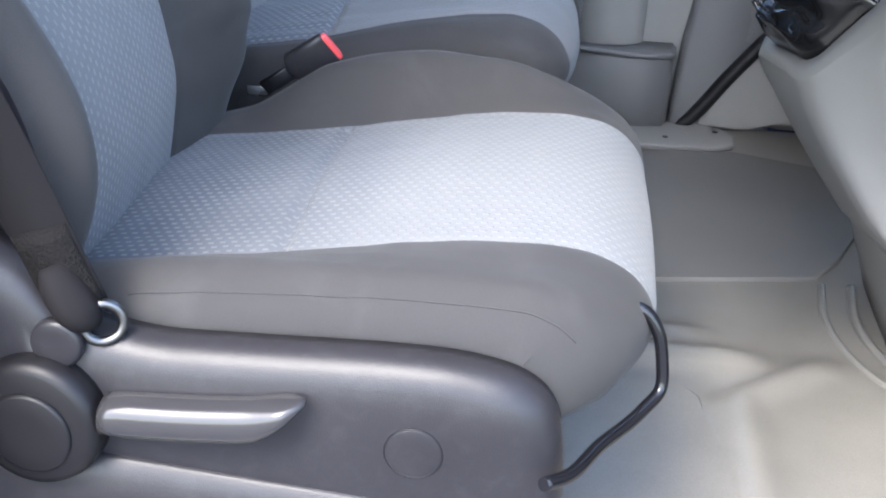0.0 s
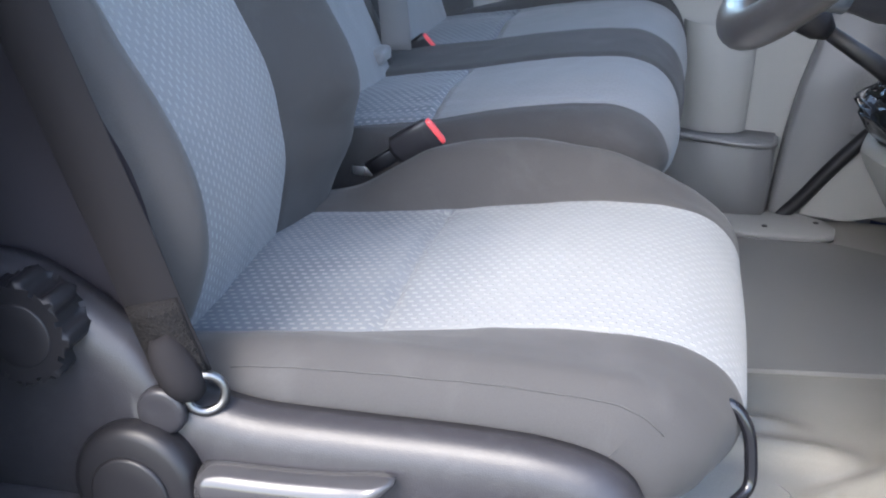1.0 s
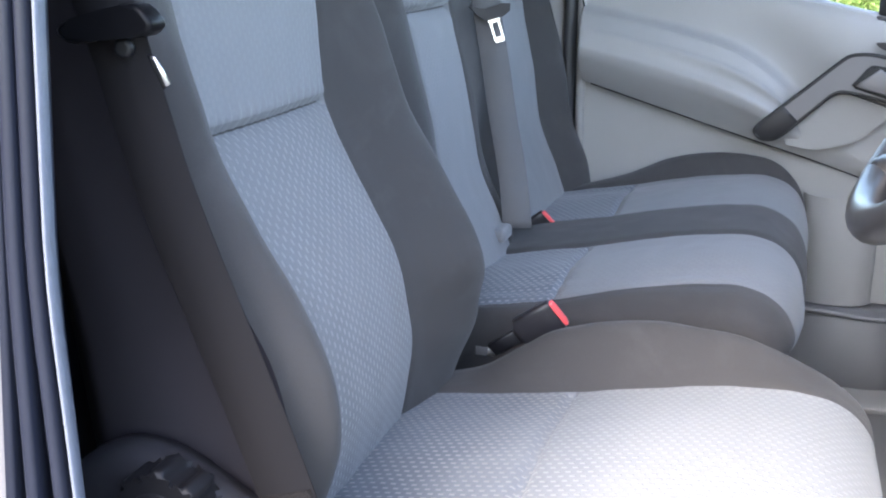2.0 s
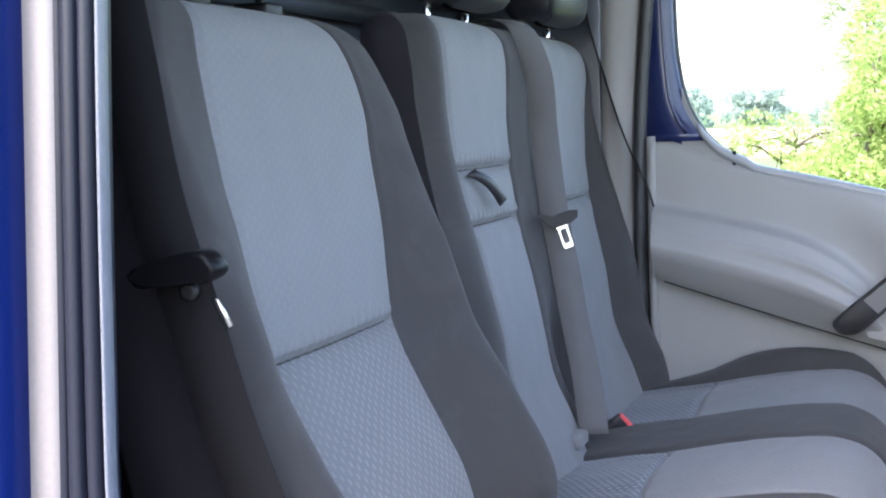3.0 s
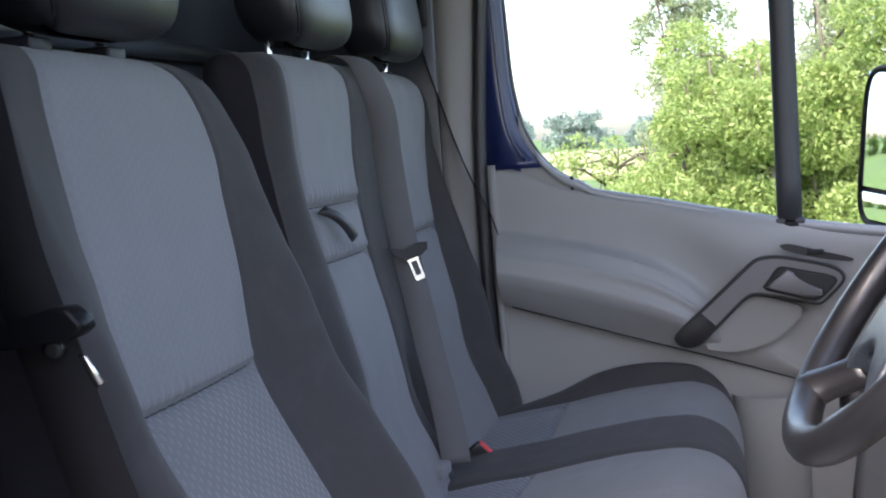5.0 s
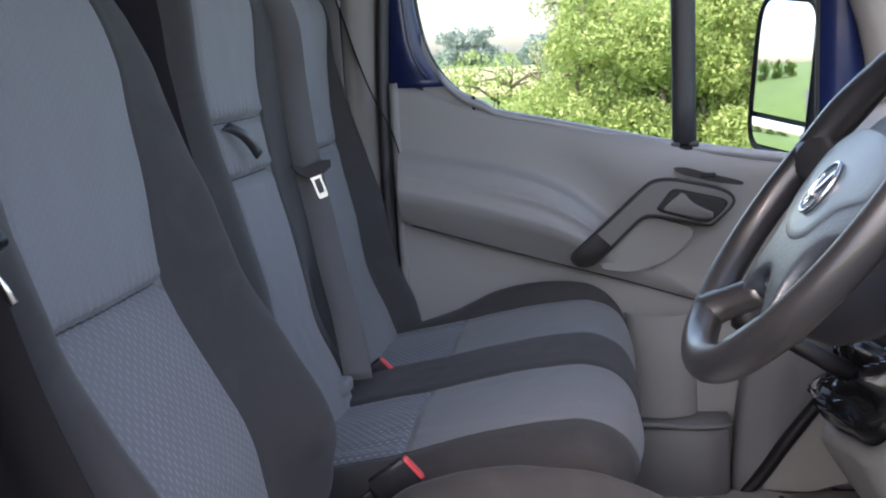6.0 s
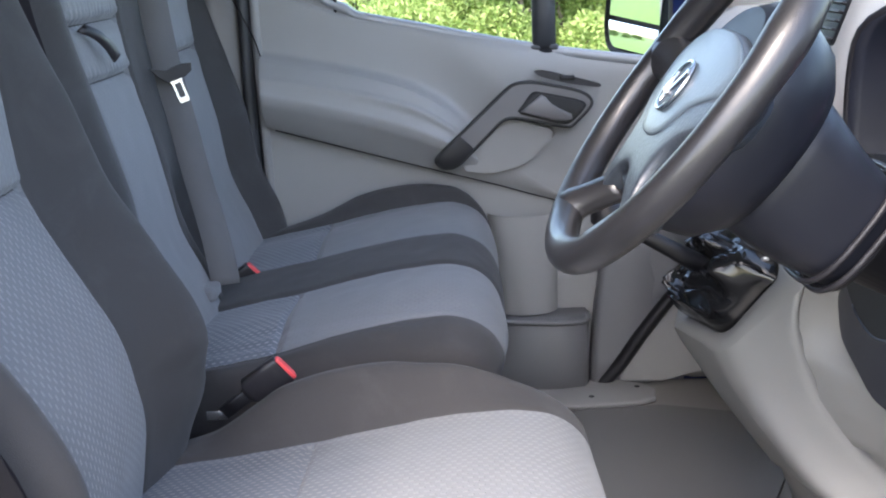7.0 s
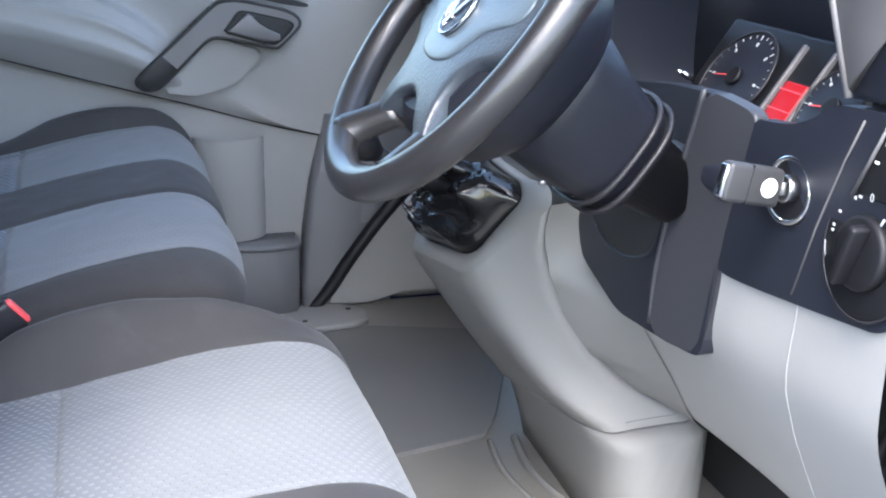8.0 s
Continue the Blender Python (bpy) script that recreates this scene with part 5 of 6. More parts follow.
# column and shroud behind the wheel
col = thing("steering_column", HUB - AX * 0.2, "dark plastic steering column shroud", "steering column")
def col_sect(d, ru, rv, dv=0.0, p=0.7):
    c = HUB - AX * d + WV * dv
    return [c + WU * (ru * math.copysign(abs(math.cos(a)) ** p, math.cos(a))) + WV * (rv * math.copysign(abs(math.sin(a)) ** p, math.sin(a))) for a in np.linspace(0, 2 * math.pi, 36, endpoint=False)]
part("wheel_back", loft([col_sect(d, r, r * 1.05, 0, 0.9) for d, r in ((0.008, 0.10), (0.025, 0.118), (0.05, 0.120), (0.085, 0.108), (0.105, 0.088))]), COLDARK, col, "round back cover of the wheel")
part("column_shroud", loft([col_sect(d, ru, rv, dv) for d, ru, rv, dv in ((0.085, 0.075, 0.07, 0), (0.12, 0.078, 0.078, -0.005), (0.17, 0.072, 0.07, -0.012), (0.21, 0.066, 0.062, -0.012), (0.226, 0.066, 0.062, -0.012))]), COLDARK, col, "dark column shroud")
part("column_boot", loft([col_sect(d, ru, rv, dv) for d, ru, rv, dv in ((0.222, 0.066, 0.063, -0.012), (0.226, 0.0705, 0.067, -0.012), (0.232, 0.068, 0.0645, -0.012), (0.234, 0.050, 0.046, -0.010), (0.31, 0.040, 0.036, -0.004))]), BLACK, col, "dark collar between column and dashboard")
for d in (0.205, 0.222):
    pts = col_sect(d, 0.073, 0.069, -0.012)
    part("shroud_bead", tube(pts, 0.0032, 8, closed=True), SHIELD, col)
part("stalk", tube(curve([on_wheel(0.05, -0.02, -0.07), on_wheel(0.12, -0.03, -0.06), on_wheel(0.17, -0.035, -0.045)], 12), [0.005, 0.005, 0.005, 0.005, 0.005, 0.0055, 0.006, 0.006, 0.006, 0.006, 0.005, 0.003], 10), BLACK, col, "black column stalk")
part("stalk_tip", disc(on_wheel(0.172, -0.035, -0.045), WU, 0.005, 0.004), CHROME, col)
part("column_screw", disc(HUB - AX * 0.165 - WV * 0.083 - WU * 0.02, (0, -0.6, -1), 0.005, 0.003, 12), STEEL, col)

# ---- dashboard ----
dash = thing("dashboard", (0.85, 0.0, 0.6), "two-tone dashboard, dark above and light grey below", "dashboard")
# grey lower body, swept across the van
prof = curve([(0.680, 0.765), (0.673, 0.735), (0.673, 0.69), (0.677, 0.63), (0.697, 0.58), (0.738, 0.505), (0.79, 0.425), (0.86, 0.385)], 26)
def knee(i, y):
    x, z = prof[int(i)]
    mid = smoothstep(-0.52, -0.10, y)
    low_ = (z - 0.43) / 0.335
    x2 = x + 0.012 * mid - 0.028 * smoothstep(-0.30, -0.12, y) * low_
    z2 = z + (0.015 if y < -0.52 else 0.015 - 0.03 * mid) + 0.02 * smoothstep(-0.5, -0.78, y) * low_
    return (x2, y, z2), (x2, y)
part("knee_panel", grid(knee, list(range(26)), spread(-0.80, 0.10, 0.02)), DASHGREY, dash, "light grey lower dashboard")
def passenger_knee(i, y):
    x, z = prof[int(i)]
    return (x + 0.10, y, z + 0.02), (x, y)
part("passenger_panel", grid(passenger_knee, list(range(26)), spread(0.22, 0.84, 0.03)), DASHGREY, dash, "light grey passenger side dashboard")
part("panel_joint", tube([(p[0][0] - 0.0004, p[0][1], p[0][2]) for p in (knee(i, -0.676 + 0.075 * (i / 25) ** 1.4) for i in range(2, 26))], 0.0008, 6), DASHGREY, dash)
# dark surround under the column
sur = [(-0.06, 0.760), (-0.055, 0.703), (-0.096, 0.686), (-0.168, 0.692), (-0.174, 0.680), (-0.182, 0.645), (-0.205, 0.625), (-0.313, 0.593), (-0.42, 0.603), (-0.508, 0.615), (-0.520, 0.624), (-0.530, 0.73), (-0.505, 0.86), (-0.515, 0.900), (-0.40, 0.892), (-0.25, 0.87), (-0.10, 0.80)]
part("column_surround", slab(sur, "x", 0.668, 0.02, 0.0018, 2, 90), DASHDARK, dash, "dark column surround", sharp=50)
# The bowl is no hollow: a flat matte black plate gives its shade.
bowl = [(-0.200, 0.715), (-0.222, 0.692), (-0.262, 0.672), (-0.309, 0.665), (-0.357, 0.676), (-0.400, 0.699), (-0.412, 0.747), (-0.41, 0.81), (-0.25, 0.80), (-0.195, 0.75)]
part("bowl_shade_plate", slab(bowl, "x", 0.6665, 0.004, 0.0012, 2, 60), FOOTDARK, dash, "flat dark plate standing in for the shaded recess under the column")
part("bowl_lip", tube([(0.6665, y, z) for y, z in [tuple(p) for p in rounded(bowl)][8:48]], 0.0022, 8), DASHDARK, dash)
# Dashboard plastic made lighter: the light on the tilted post and its ridge.
POSTLIT = material("lit_dark_post_plastic", (0.034, 0.035, 0.041), 0.34, spread=0.12, grain=1100, bump=0.2, stain=5)
part("post_ridge", tube(curve([(0.656, -0.496, 0.904), (0.655, -0.468, 0.825), (0.655, -0.444, 0.755), (0.656, -0.423, 0.665), (0.658, -0.418, 0.62)], 20), 0.0032, 8), POSTLIT, dash)
post = [(-0.498, 0.905), (-0.470, 0.825), (-0.446, 0.755), (-0.425, 0.665), (-0.420, 0.612), (-0.46, 0.610), (-0.505, 0.618), (-0.520, 0.630), (-0.533, 0.69), (-0.540, 0.74), (-0.552, 0.80), (-0.580, 0.892), (-0.55, 0.899)]
ridge_y = table([(0.60, -0.418), (0.665, -0.425), (0.755, -0.446), (0.825, -0.470), (0.905, -0.498)])
pv, pf = slab(post, "x", 0.656, 0.016, 0.0018, 2, 60)
pv = [(x + 0.013 * min(1.0, max(0.0, (ridge_y(z) - y) / 0.085)), y, z) for x, y, z in pv]
part("surround_post", (pv, pf), POSTLIT, dash, "raised dark rib beside the column", sharp=50)
# dark switch panel
swp = [(-0.522, 0.728), (-0.545, 0.722), (-0.61, 0.729), (-0.69, 0.740), (-0.80, 0.756), (-0.82, 0.80), (-0.82, 0.94), (-0.75, 0.932), (-0.692, 0.928), (-0.670, 0.912), (-0.644, 0.900), (-0.61, 0.893), (-0.566, 0.890), (-0.550, 0.835), (-0.522, 0.770), (-0.513, 0.742)]
part("switch_panel", slab(swp, "x", 0.6685, 0.0155, 0.0018, 2, 90), DASHDARK, dash, "dark switch panel", sharp=50)
part("panel_groove", tube([(0.668, -0.666, 0.745), (0.668, -0.690, 0.818), (0.668, -0.718, 0.886), (0.668, -0.736, 0.922)], 0.0012, 6), HANDLEGREY, dash)
buttons = part("button_block", slab([(-0.738, 0.862), (-0.77, 0.925), (-0.82, 0.93), (-0.82, 0.862)], "x", 0.666, 0.01, 0.002, 2), BLACK, dash, "black push-button block")
part("button_edge", tube([(0.665, -0.737, 0.860), (0.665, -0.771, 0.927)], 0.0018, 8), HANDLEGREY, buttons)
for k in range(2):
    part("symbol", rbox((0.6650, -0.764 - 0.010 * k, 0.892 + 0.017 * k), (0.6658, -0.759 - 0.010 * k, 0.8945 + 0.017 * k), 0.0003), WHITE, buttons)
lock = part("ignition_lock", disc((0.671, -0.643, 0.838), (-1, -0.1, 0.1), 0.034, 0.004, bev=0.002), BLACK, dash, "ignition lock with a bright ring")
part("lock_ring", ring((0.667, -0.643, 0.838), (-1, -0.1, 0.1), 0.0295, 0.0028), CHROME, lock)
part("lock_barrel", disc((0.667, -0.648, 0.841), (-1, -0.1, 0.1), 0.013, 0.012, bev=0.002), STEEL, lock)
PRINT = material("pale_print", (0.42, 0.43, 0.45), 0.5, spread=0.05, grain=200, bump=0.0)
SY, SZ = -0.762, 0.8165
rot = part("light_switch", disc((0.671, SY, SZ), (-1, 0, 0.1), 0.058, 0.004, 48, bev=0.003), BLACK, dash, "round black light switch")
part("switch_rim", ring((0.668, SY, SZ), (-1, 0, 0.1), 0.0575, 0.0012), SHIELD, rot)
part("switch_knob", disc((0.667, SY, SZ), (-1, 0, 0.1), 0.032, 0.010, bev=0.004), BLACK, rot)
turn = Matrix.Translation((0.655, SY, SZ)) @ Matrix.Rotation(radians(20), 4, "X")
part("switch_grip", moved(rbox((-0.014, -0.005, -0.029), (0.004, 0.005, 0.029), 0.0035), turn), BLACK, rot)
part("pointer_mark", moved(rbox((-0.0005, -0.0012, 0.031), (0.0008, 0.0012, 0.039), 0.0004), Matrix.Translation((0.6655, SY, SZ)) @ Matrix.Rotation(radians(28), 4, "X")), PRINT, rot)
for a, l in ((8, 0.003), (14, 0.003), (32, 0.003), (62, 0.003), (70, 0.004), (118, 0.003)):
    c = (0.6662, SY + 0.047 * math.cos(radians(a)), SZ + 0.047 * math.sin(radians(a)))
    part("symbol", rbox((c[0] - 0.0006, c[1] - l / 2, c[2] - 0.0012), (c[0] + 0.0006, c[1] + l / 2, c[2] + 0.0012), 0.0003), PRINT, rot)
txt = bpy.data.curves.new("zero", "FONT")
txt.body, txt.size, txt.extrude = "0", 0.010, 0.0002
tob = new("zero_source", txt)
tme = bpy.data.meshes.new_from_object(tob)
bpy.data.objects.remove(tob)
tmat = Matrix.Translation((0.6655, SY + 0.003, SZ + 0.044)) @ Matrix(((0, 0, -1), (-1, 0, 0), (0, 1, 0))).to_4x4()
part("digit", ([tuple(tmat @ v.co) for v in tme.vertices], [tuple(p.vertices) for p in tme.polygons]), PRINT, rot, "white digit 0", smooth=False)
part("switch_arc", tube([(0.6655, SY + 0.054 * math.cos(a), SZ + 0.054 * math.sin(a)) for a in np.linspace(radians(-70), radians(-5), 16)], 0.0005, 6), PRINT, rot)

# ignition key
key = thing("ignition_key", (0.66, -0.648, 0.841), "dark grey folding key in the ignition lock", "key")
kd = Vector((-0.97, -0.10, 0.20)).normalized()
ks = kd.cross(Vector((0, 0, 1))).normalized()
kn = ks.cross(kd).normalized()
km = Matrix.Translation((0.655, -0.649, 0.842)) @ Matrix((kd, ks, kn)).transposed().to_4x4()
part("key_body", moved(rbox((0.004, -0.008, -0.018), (0.067, 0.008, 0.018), 0.005), km), material("dark_grey_key_plastic", (0.036, 0.036, 0.038), 0.5, spread=0.1), key, "dark grey plastic key body")
part("key_joint", moved(rbox((0.0415, -0.0082, -0.0182), (0.0423, 0.0082, 0.0182), 0.0002), km), BLACK, key)
part("key_end", moved(rbox((0.064, -0.0060, -0.0150), (0.0695, 0.0060, 0.0150), 0.0025), km), CHROME, key, "chrome end of the key")
part("key_badge", moved(disc((0.020, 0.0075, 0.0), (0, 1, 0), 0.009, 0.0012, bev=0.0005), km), WHITE, key, "plain pale round badge")
part("key_badge", moved(disc((0.020, -0.0075, 0.0), (0, -1, 0), 0.009, 0.0012, bev=0.0005), km), WHITE, key, "plain pale round badge")
part("key_shank", moved(rbox((-0.02, -0.003, -0.006), (0.006, 0.003, 0.006), 0.001), km), STEEL, key)

# instrument cluster
cluster = thing("instrument_cluster", (0.80, -0.38, 0.87), "dark instrument cluster with two dials and a red display", "instrument cluster")
FACE = Matrix.Translation((0.797, -0.42, 0.880)) @ Matrix.Rotation(radians(35), 4, "Y")
def on_face(y, z, x=0.0):
    return FACE @ Vector((x, y, z))
part("cluster_face", moved(rbox((0.0, -0.185, -0.075), (0.012, 0.185, 0.075), 0.006), FACE), BLACK, cluster)
for cy, r in ((0.097, 0.062), (-0.096, 0.050)):
    dial = part("dial", disc(on_face(cy, 0.0, -0.001), FACE.to_3x3() @ Vector((-1, 0, 0)), r, 0.003, bev=0.001), DASHDARK, cluster, "dark round dial")
    part("dial_rim", ring(on_face(cy, 0.0, -0.004), FACE.to_3x3() @ Vector((-1, 0, 0)), r, 0.002), SHIELD, dial)
    part("dial_hub", disc(on_face(cy, 0.0, -0.004), FACE.to_3x3() @ Vector((-1, 0, 0)), 0.012, 0.006), BLACK, dial)
    for k in range(25):
        a = radians(-50 + 280 * k / 24)
        big = k % 4 == 0
        turned = Matrix.Translation(on_face(cy, 0, -0.0045)) @ Matrix.Rotation(radians(35), 4, "Y") @ Matrix.Rotation(a, 4, "X")
        part("tick", moved(rbox((-0.0005, r * (0.83 if big else 0.87), -0.0005 if big else -0.0003), (0.0005, r * 0.93, 0.0005 if big else 0.0003), 0), turned), PRINT, dial, smooth=False)
        if big:
            part("scale_mark", moved(rbox((-0.0005, r * 0.69, -0.0016), (0.0005, r * 0.77, 0.0016), 0), turned), PRINT, dial, smooth=False)
    nd = moved(rbox((-0.0006, 0.010, -0.0009), (0.0006, r * 0.62, 0.0009), 0.0004), Matrix.Translation(on_face(cy, 0, -0.008)) @ Matrix.Rotation(radians(35), 4, "Y") @ Matrix.Rotation(radians(-8), 4, "X"))
    part("needle", nd, RED, dial, "red needle")
part("display", moved(rbox((-0.004, -0.038, -0.045), (0.002, 0.004, 0.016), 0.003), FACE), glow("red_display", (0.9, 0.012, 0.03), 0.085), cluster, "lit red display")
for y in (-0.045, 0.0125):
    part("display_edge", moved(rbox((-0.006, y - 0.003, -0.06), (0.002, y + 0.003, 0.06), 0.002), FACE), HANDLEGREY, cluster)
for z in (-0.02, 0.004):
    part("display_line", moved(rbox((-0.0048, -0.038, z), (-0.0038, 0.006, z + 0.0010), 0), FACE), glow("dim_red_line", (0.9, 0.15, 0.2), 0.15), cluster, smooth=False)
for y in (0.150, 0.163):
    part("reset_pin", tube([on_face(y + 0.03, -0.02, 0.0), on_face(y + 0.03, -0.02, -0.02)], 0.003, 8), CHROME, cluster)
hood = []
for t in np.linspace(0, 1, 10):
    row = []
    for a in np.linspace(radians(-27), radians(207), 30):
        x = 0.83 - t * (0.035 + 0.115 * smoothstep(-0.2, 0.9, math.cos(a)))
        yy = -0.355 + (0.20 + 0.008 * t) * math.copysign(abs(math.cos(a)) ** 0.55, math.cos(a))
        row.append((x, yy, 0.90 + (0.012 - 0.02 * t) + (0.135 + 0.02 * t) * math.copysign(abs(math.sin(a)) ** 0.7, math.sin(a))))
    hood.append(row)
outer = [[(p[0] + (0.0 if k else 0.0), -0.355 + (p[1] + 0.355) * 1.05, 0.90 + (p[2] - 0.90) * 1.06) for p in row] for k, row in enumerate(hood)]
hv, hf = loft(hood, closed=False)
ov, of = loft(outer, closed=False)
n0, last = len(hv), len(hood) - 1
rimf = [(last * 30 + j, last * 30 + j + 1, n0 + last * 30 + j + 1, n0 + last * 30 + j) for j in range(29)]
part("cluster_hood", (hv + ov, hf + [tuple(i + n0 for i in f) for f in of] + rimf), DASHDARK, dash, "dark hood over the instruments")
part("hood_edge", tube([Vector(p) * 0.5 + Vector(q) * 0.5 for p, q in zip(hood[-1], outer[-1])], 0.0045, 8), SHIELD, dash)
part("cluster_shelf", rbox((0.66, -0.55, 0.80), (0.83, -0.17, 0.835), 0.01), DASHDARK, dash)

# top, side vent and centre stack
part("dash_top", loft([[(0.72, y, 0.88), (0.662, y, 0.915), (0.668, y, 0.935), (0.70, y, 0.955), (0.77, y, 0.985), (1.20, y, 0.995), (1.20, y, 0.7), (0.80, y, 0.74)] for y in np.linspace(0.33, 0.86, 8)]), DASHGREY, dash, "pale grey passenger dashboard top")
part("dash_top_driver", loft([[(0.865, y, 1.0), (0.875, y, 1.03), (1.20, y, 1.02), (1.20, y, 0.7), (0.89, y, 0.74)] for y in np.linspace(-0.83, 0.34, 8)]), DASHDARK, dash, "dark dashboard top")
part("dash_end", slab([(-0.660, 1.07), (-0.680, 1.013), (-0.715, 0.935), (-0.82, 0.945), (-0.82, 1.07)], "x", 0.668, 0.18, 0.006, 3), DASHDARK, dash, "dark end of the dashboard")
# The facet's paler grey carries the light that falls on it.
part("end_facet", slab([(-0.663, 1.065), (-0.684, 1.010), (-0.716, 0.941), (-0.745, 0.985), (-0.79, 1.02), (-0.80, 1.065)], "x", 0.662, 0.012, 0.004, 3), HANDLEGREY, dash, "sloping facet of the dashboard end, the light on it put into a paler grey")
part("end_edge", tube([(0.662, -0.660, 1.07), (0.662, -0.682, 1.010), (0.664, -0.716, 0.937)], 0.0035, 8), HANDLEGREY, dash)
SM = Matrix.Translation((0.700, 0.135, 0.925)) @ Matrix.Rotation(radians(20), 4, "Y")
part("stack_frame", moved(rbox((0.0, -0.135, -0.16), (0.09, 0.145, 0.165), 0.03), SM), DASHGREY, dash, "light grey centre stack")
part("stack_panel", moved(rbox((-0.006, -0.110, -0.12), (0.01, 0.110, 0.03), 0.006), SM), DASHDARK, dash, "dark control panel")
for y0, y1 in ((-0.105, -0.005), (0.005, 0.105)):
    vent = part("air_vent", moved(rbox((-0.004, y0, 0.045), (0.02, y1, 0.125), 0.008), SM), BLACK, dash, "black slatted air vent")
    for k in range(6):
        z = 0.053 + 0.0125 * k
        part("slat", moved(rbox((-0.010, y0 + 0.006, z), (0.004, y1 - 0.006, z + 0.0035), 0.001), SM), SHIELD, vent)
for k in range(3):
    part("silver_trim", moved(rbox((-0.005, 0.108, 0.020 + 0.045 * k), (0.01, 0.140, 0.052 + 0.045 * k), 0.003), SM), STEEL, dash, "silver trim bar")
for y in (-0.07, 0.0, 0.07):
    part("control", moved(disc((-0.006, y, -0.075), (-1, 0, 0), 0.022, 0.016, bev=0.004), SM), BLACK, dash)
    part("button", moved(rbox((-0.011, y - 0.028, -0.025), (-0.004, y + 0.028, 0.005), 0.003), SM), SHIELD, dash)
# centre console and gaiter
console = thing("gear_console", (0.68, 0.0, FLOOR), "light grey gear lever console below the dashboard", "console")
def quad_ring(c, k=0.08, n=64):
    """A ring through four corners that are rounded over the share k of each side."""
    c = [Vector(p) for p in c]
    pts = []
    for i in range(4):
        a, b = c[i], c[(i + 1) % 4]
        pts += [a.lerp(b, k), a.lerp(b, 0.35), a.lerp(b, 0.65), a.lerp(b, 1 - k)]
    return [Vector(p) for p in curve([tuple(p) for p in pts] + [tuple(pts[0])], n + 1)[:-1]]
rows_ = [
    ((0.508, 0.082, 0.558), (0.538, -0.120, 0.583), (0.630, -0.200, 0.708), (0.62, 0.090, 0.712)),
    ((0.513, 0.083, 0.547), (0.546, -0.128, 0.566), (0.620, -0.200, 0.672), (0.63, 0.095, 0.690)),
    ((0.540, 0.083, 0.505), (0.568, -0.142, 0.525), (0.630, -0.200, 0.606), (0.70, 0.100, 0.620)),
    ((0.579, 0.083, 0.446), (0.607, -0.170, 0.469), (0.668, -0.203, 0.522), (0.78, 0.100, 0.520)),
    ((0.618, 0.083, 0.392), (0.655, -0.200, 0.411), (0.732, -0.212, 0.450), (0.84, 0.100, 0.450)),
    ((0.656, 0.083, 0.340), (0.703, -0.224, 0.373), (0.838, -0.246, 0.392), (0.95, 0.100, 0.380)),
]
smooth_rows = np.array([curve([r[k] for r in rows_], 22) for k in range(4)])
rr_ = [quad_ring([smooth_rows[k][i] for k in range(4)]) for i in range(22)]
part("console_body", loft(rr_, caps=False), CONSOLEGREY, console, "light grey moulded console")
cheek_y = table([(0.36, -0.30), (0.50, -0.325), (0.58, -0.30), (0.61, -0.23), (0.645, -0.188), (0.72, -0.172)])
knee_x = table(sorted((knee(i, -0.26)[0][2], knee(i, -0.26)[0][0]) for i in range(2, 26)))
def cheek(i, t):
    corner_ = Vector(smooth_rows[2][int(i)])
    a = min(rr_[int(i)], key=lambda p: (p - corner_).length) + Vector((0.0012, 0.001, 0.0))
    b = Vector((max(0.672, knee_x(a.z)), cheek_y(a.z), a.z))
    p = a.lerp(b, t) + Vector((0.004 * math.sin(math.pi * t), 0, 0))
    return p, (p.y, p.z)
part("console_cheek", grid(cheek, list(range(22)), spread(0, 1, 0.1)), CONSOLEGREY, console, "grey side cheek between console and dashboard")
opening = ((0.526, 0.066, 0.578), (0.553, -0.098, 0.601), (0.612, -0.136, 0.700), (0.612, 0.078, 0.706))
rim_in = quad_ring(opening, 0.14)
part("console_lip", loft([rr_[0], [p.lerp(q, 0.25) + Vector((-0.005, 0, 0.004)) for p, q in zip(rr_[0], rim_in)], [p.lerp(q, 0.8) + Vector((-0.005, 0, 0.004)) for p, q in zip(rr_[0], rim_in)], rim_in, [p + Vector((0.018, 0, -0.022)) for p in rim_in]], caps=False), CONSOLEGREY, console)
base_rows = [((0.748, 0.22, FLOOR), (0.735, -0.262, FLOOR), (0.842, -0.268, FLOOR), (1.1, 0.22, FLOOR)),
             ((0.715, 0.16, 0.24), (0.722, -0.260, 0.26), (0.841, -0.266, 0.26), (1.1, 0.18, 0.26)),
             ((0.672, 0.100, 0.326), (0.714, -0.254, 0.345), (0.838, -0.264, 0.372), (1.1, 0.13, 0.36)),
             ((0.662, 0.092, 0.336), (0.709, -0.245, 0.362), (0.836, -0.260, 0.384), (1.0, 0.11, 0.365)),
             ((0.656, 0.084, 0.342), (0.705, -0.230, 0.372), (0.835, -0.250, 0.391), (0.952, 0.101, 0.377))]
part("console_base", loft([quad_ring(r, 0.10) for r in base_rows]), CONSOLEGREY, console, "light grey tunnel cover")
part("base_joint", tube([p for p in rr_[-2]][20:34], 0.0007, 6), HANDLEGREY, console)
gm = sum(rim_in, Vector()) / 64
up_ = (rim_in[16] - gm).cross(rim_in[0] - gm).normalized()
up_ = up_ if up_.z > 0 else -up_
def crease(x):
    """A soft valley and a sharp crest, as in creased leatherette."""
    return 1 - 2 * abs(math.sin(x)) ** 0.7
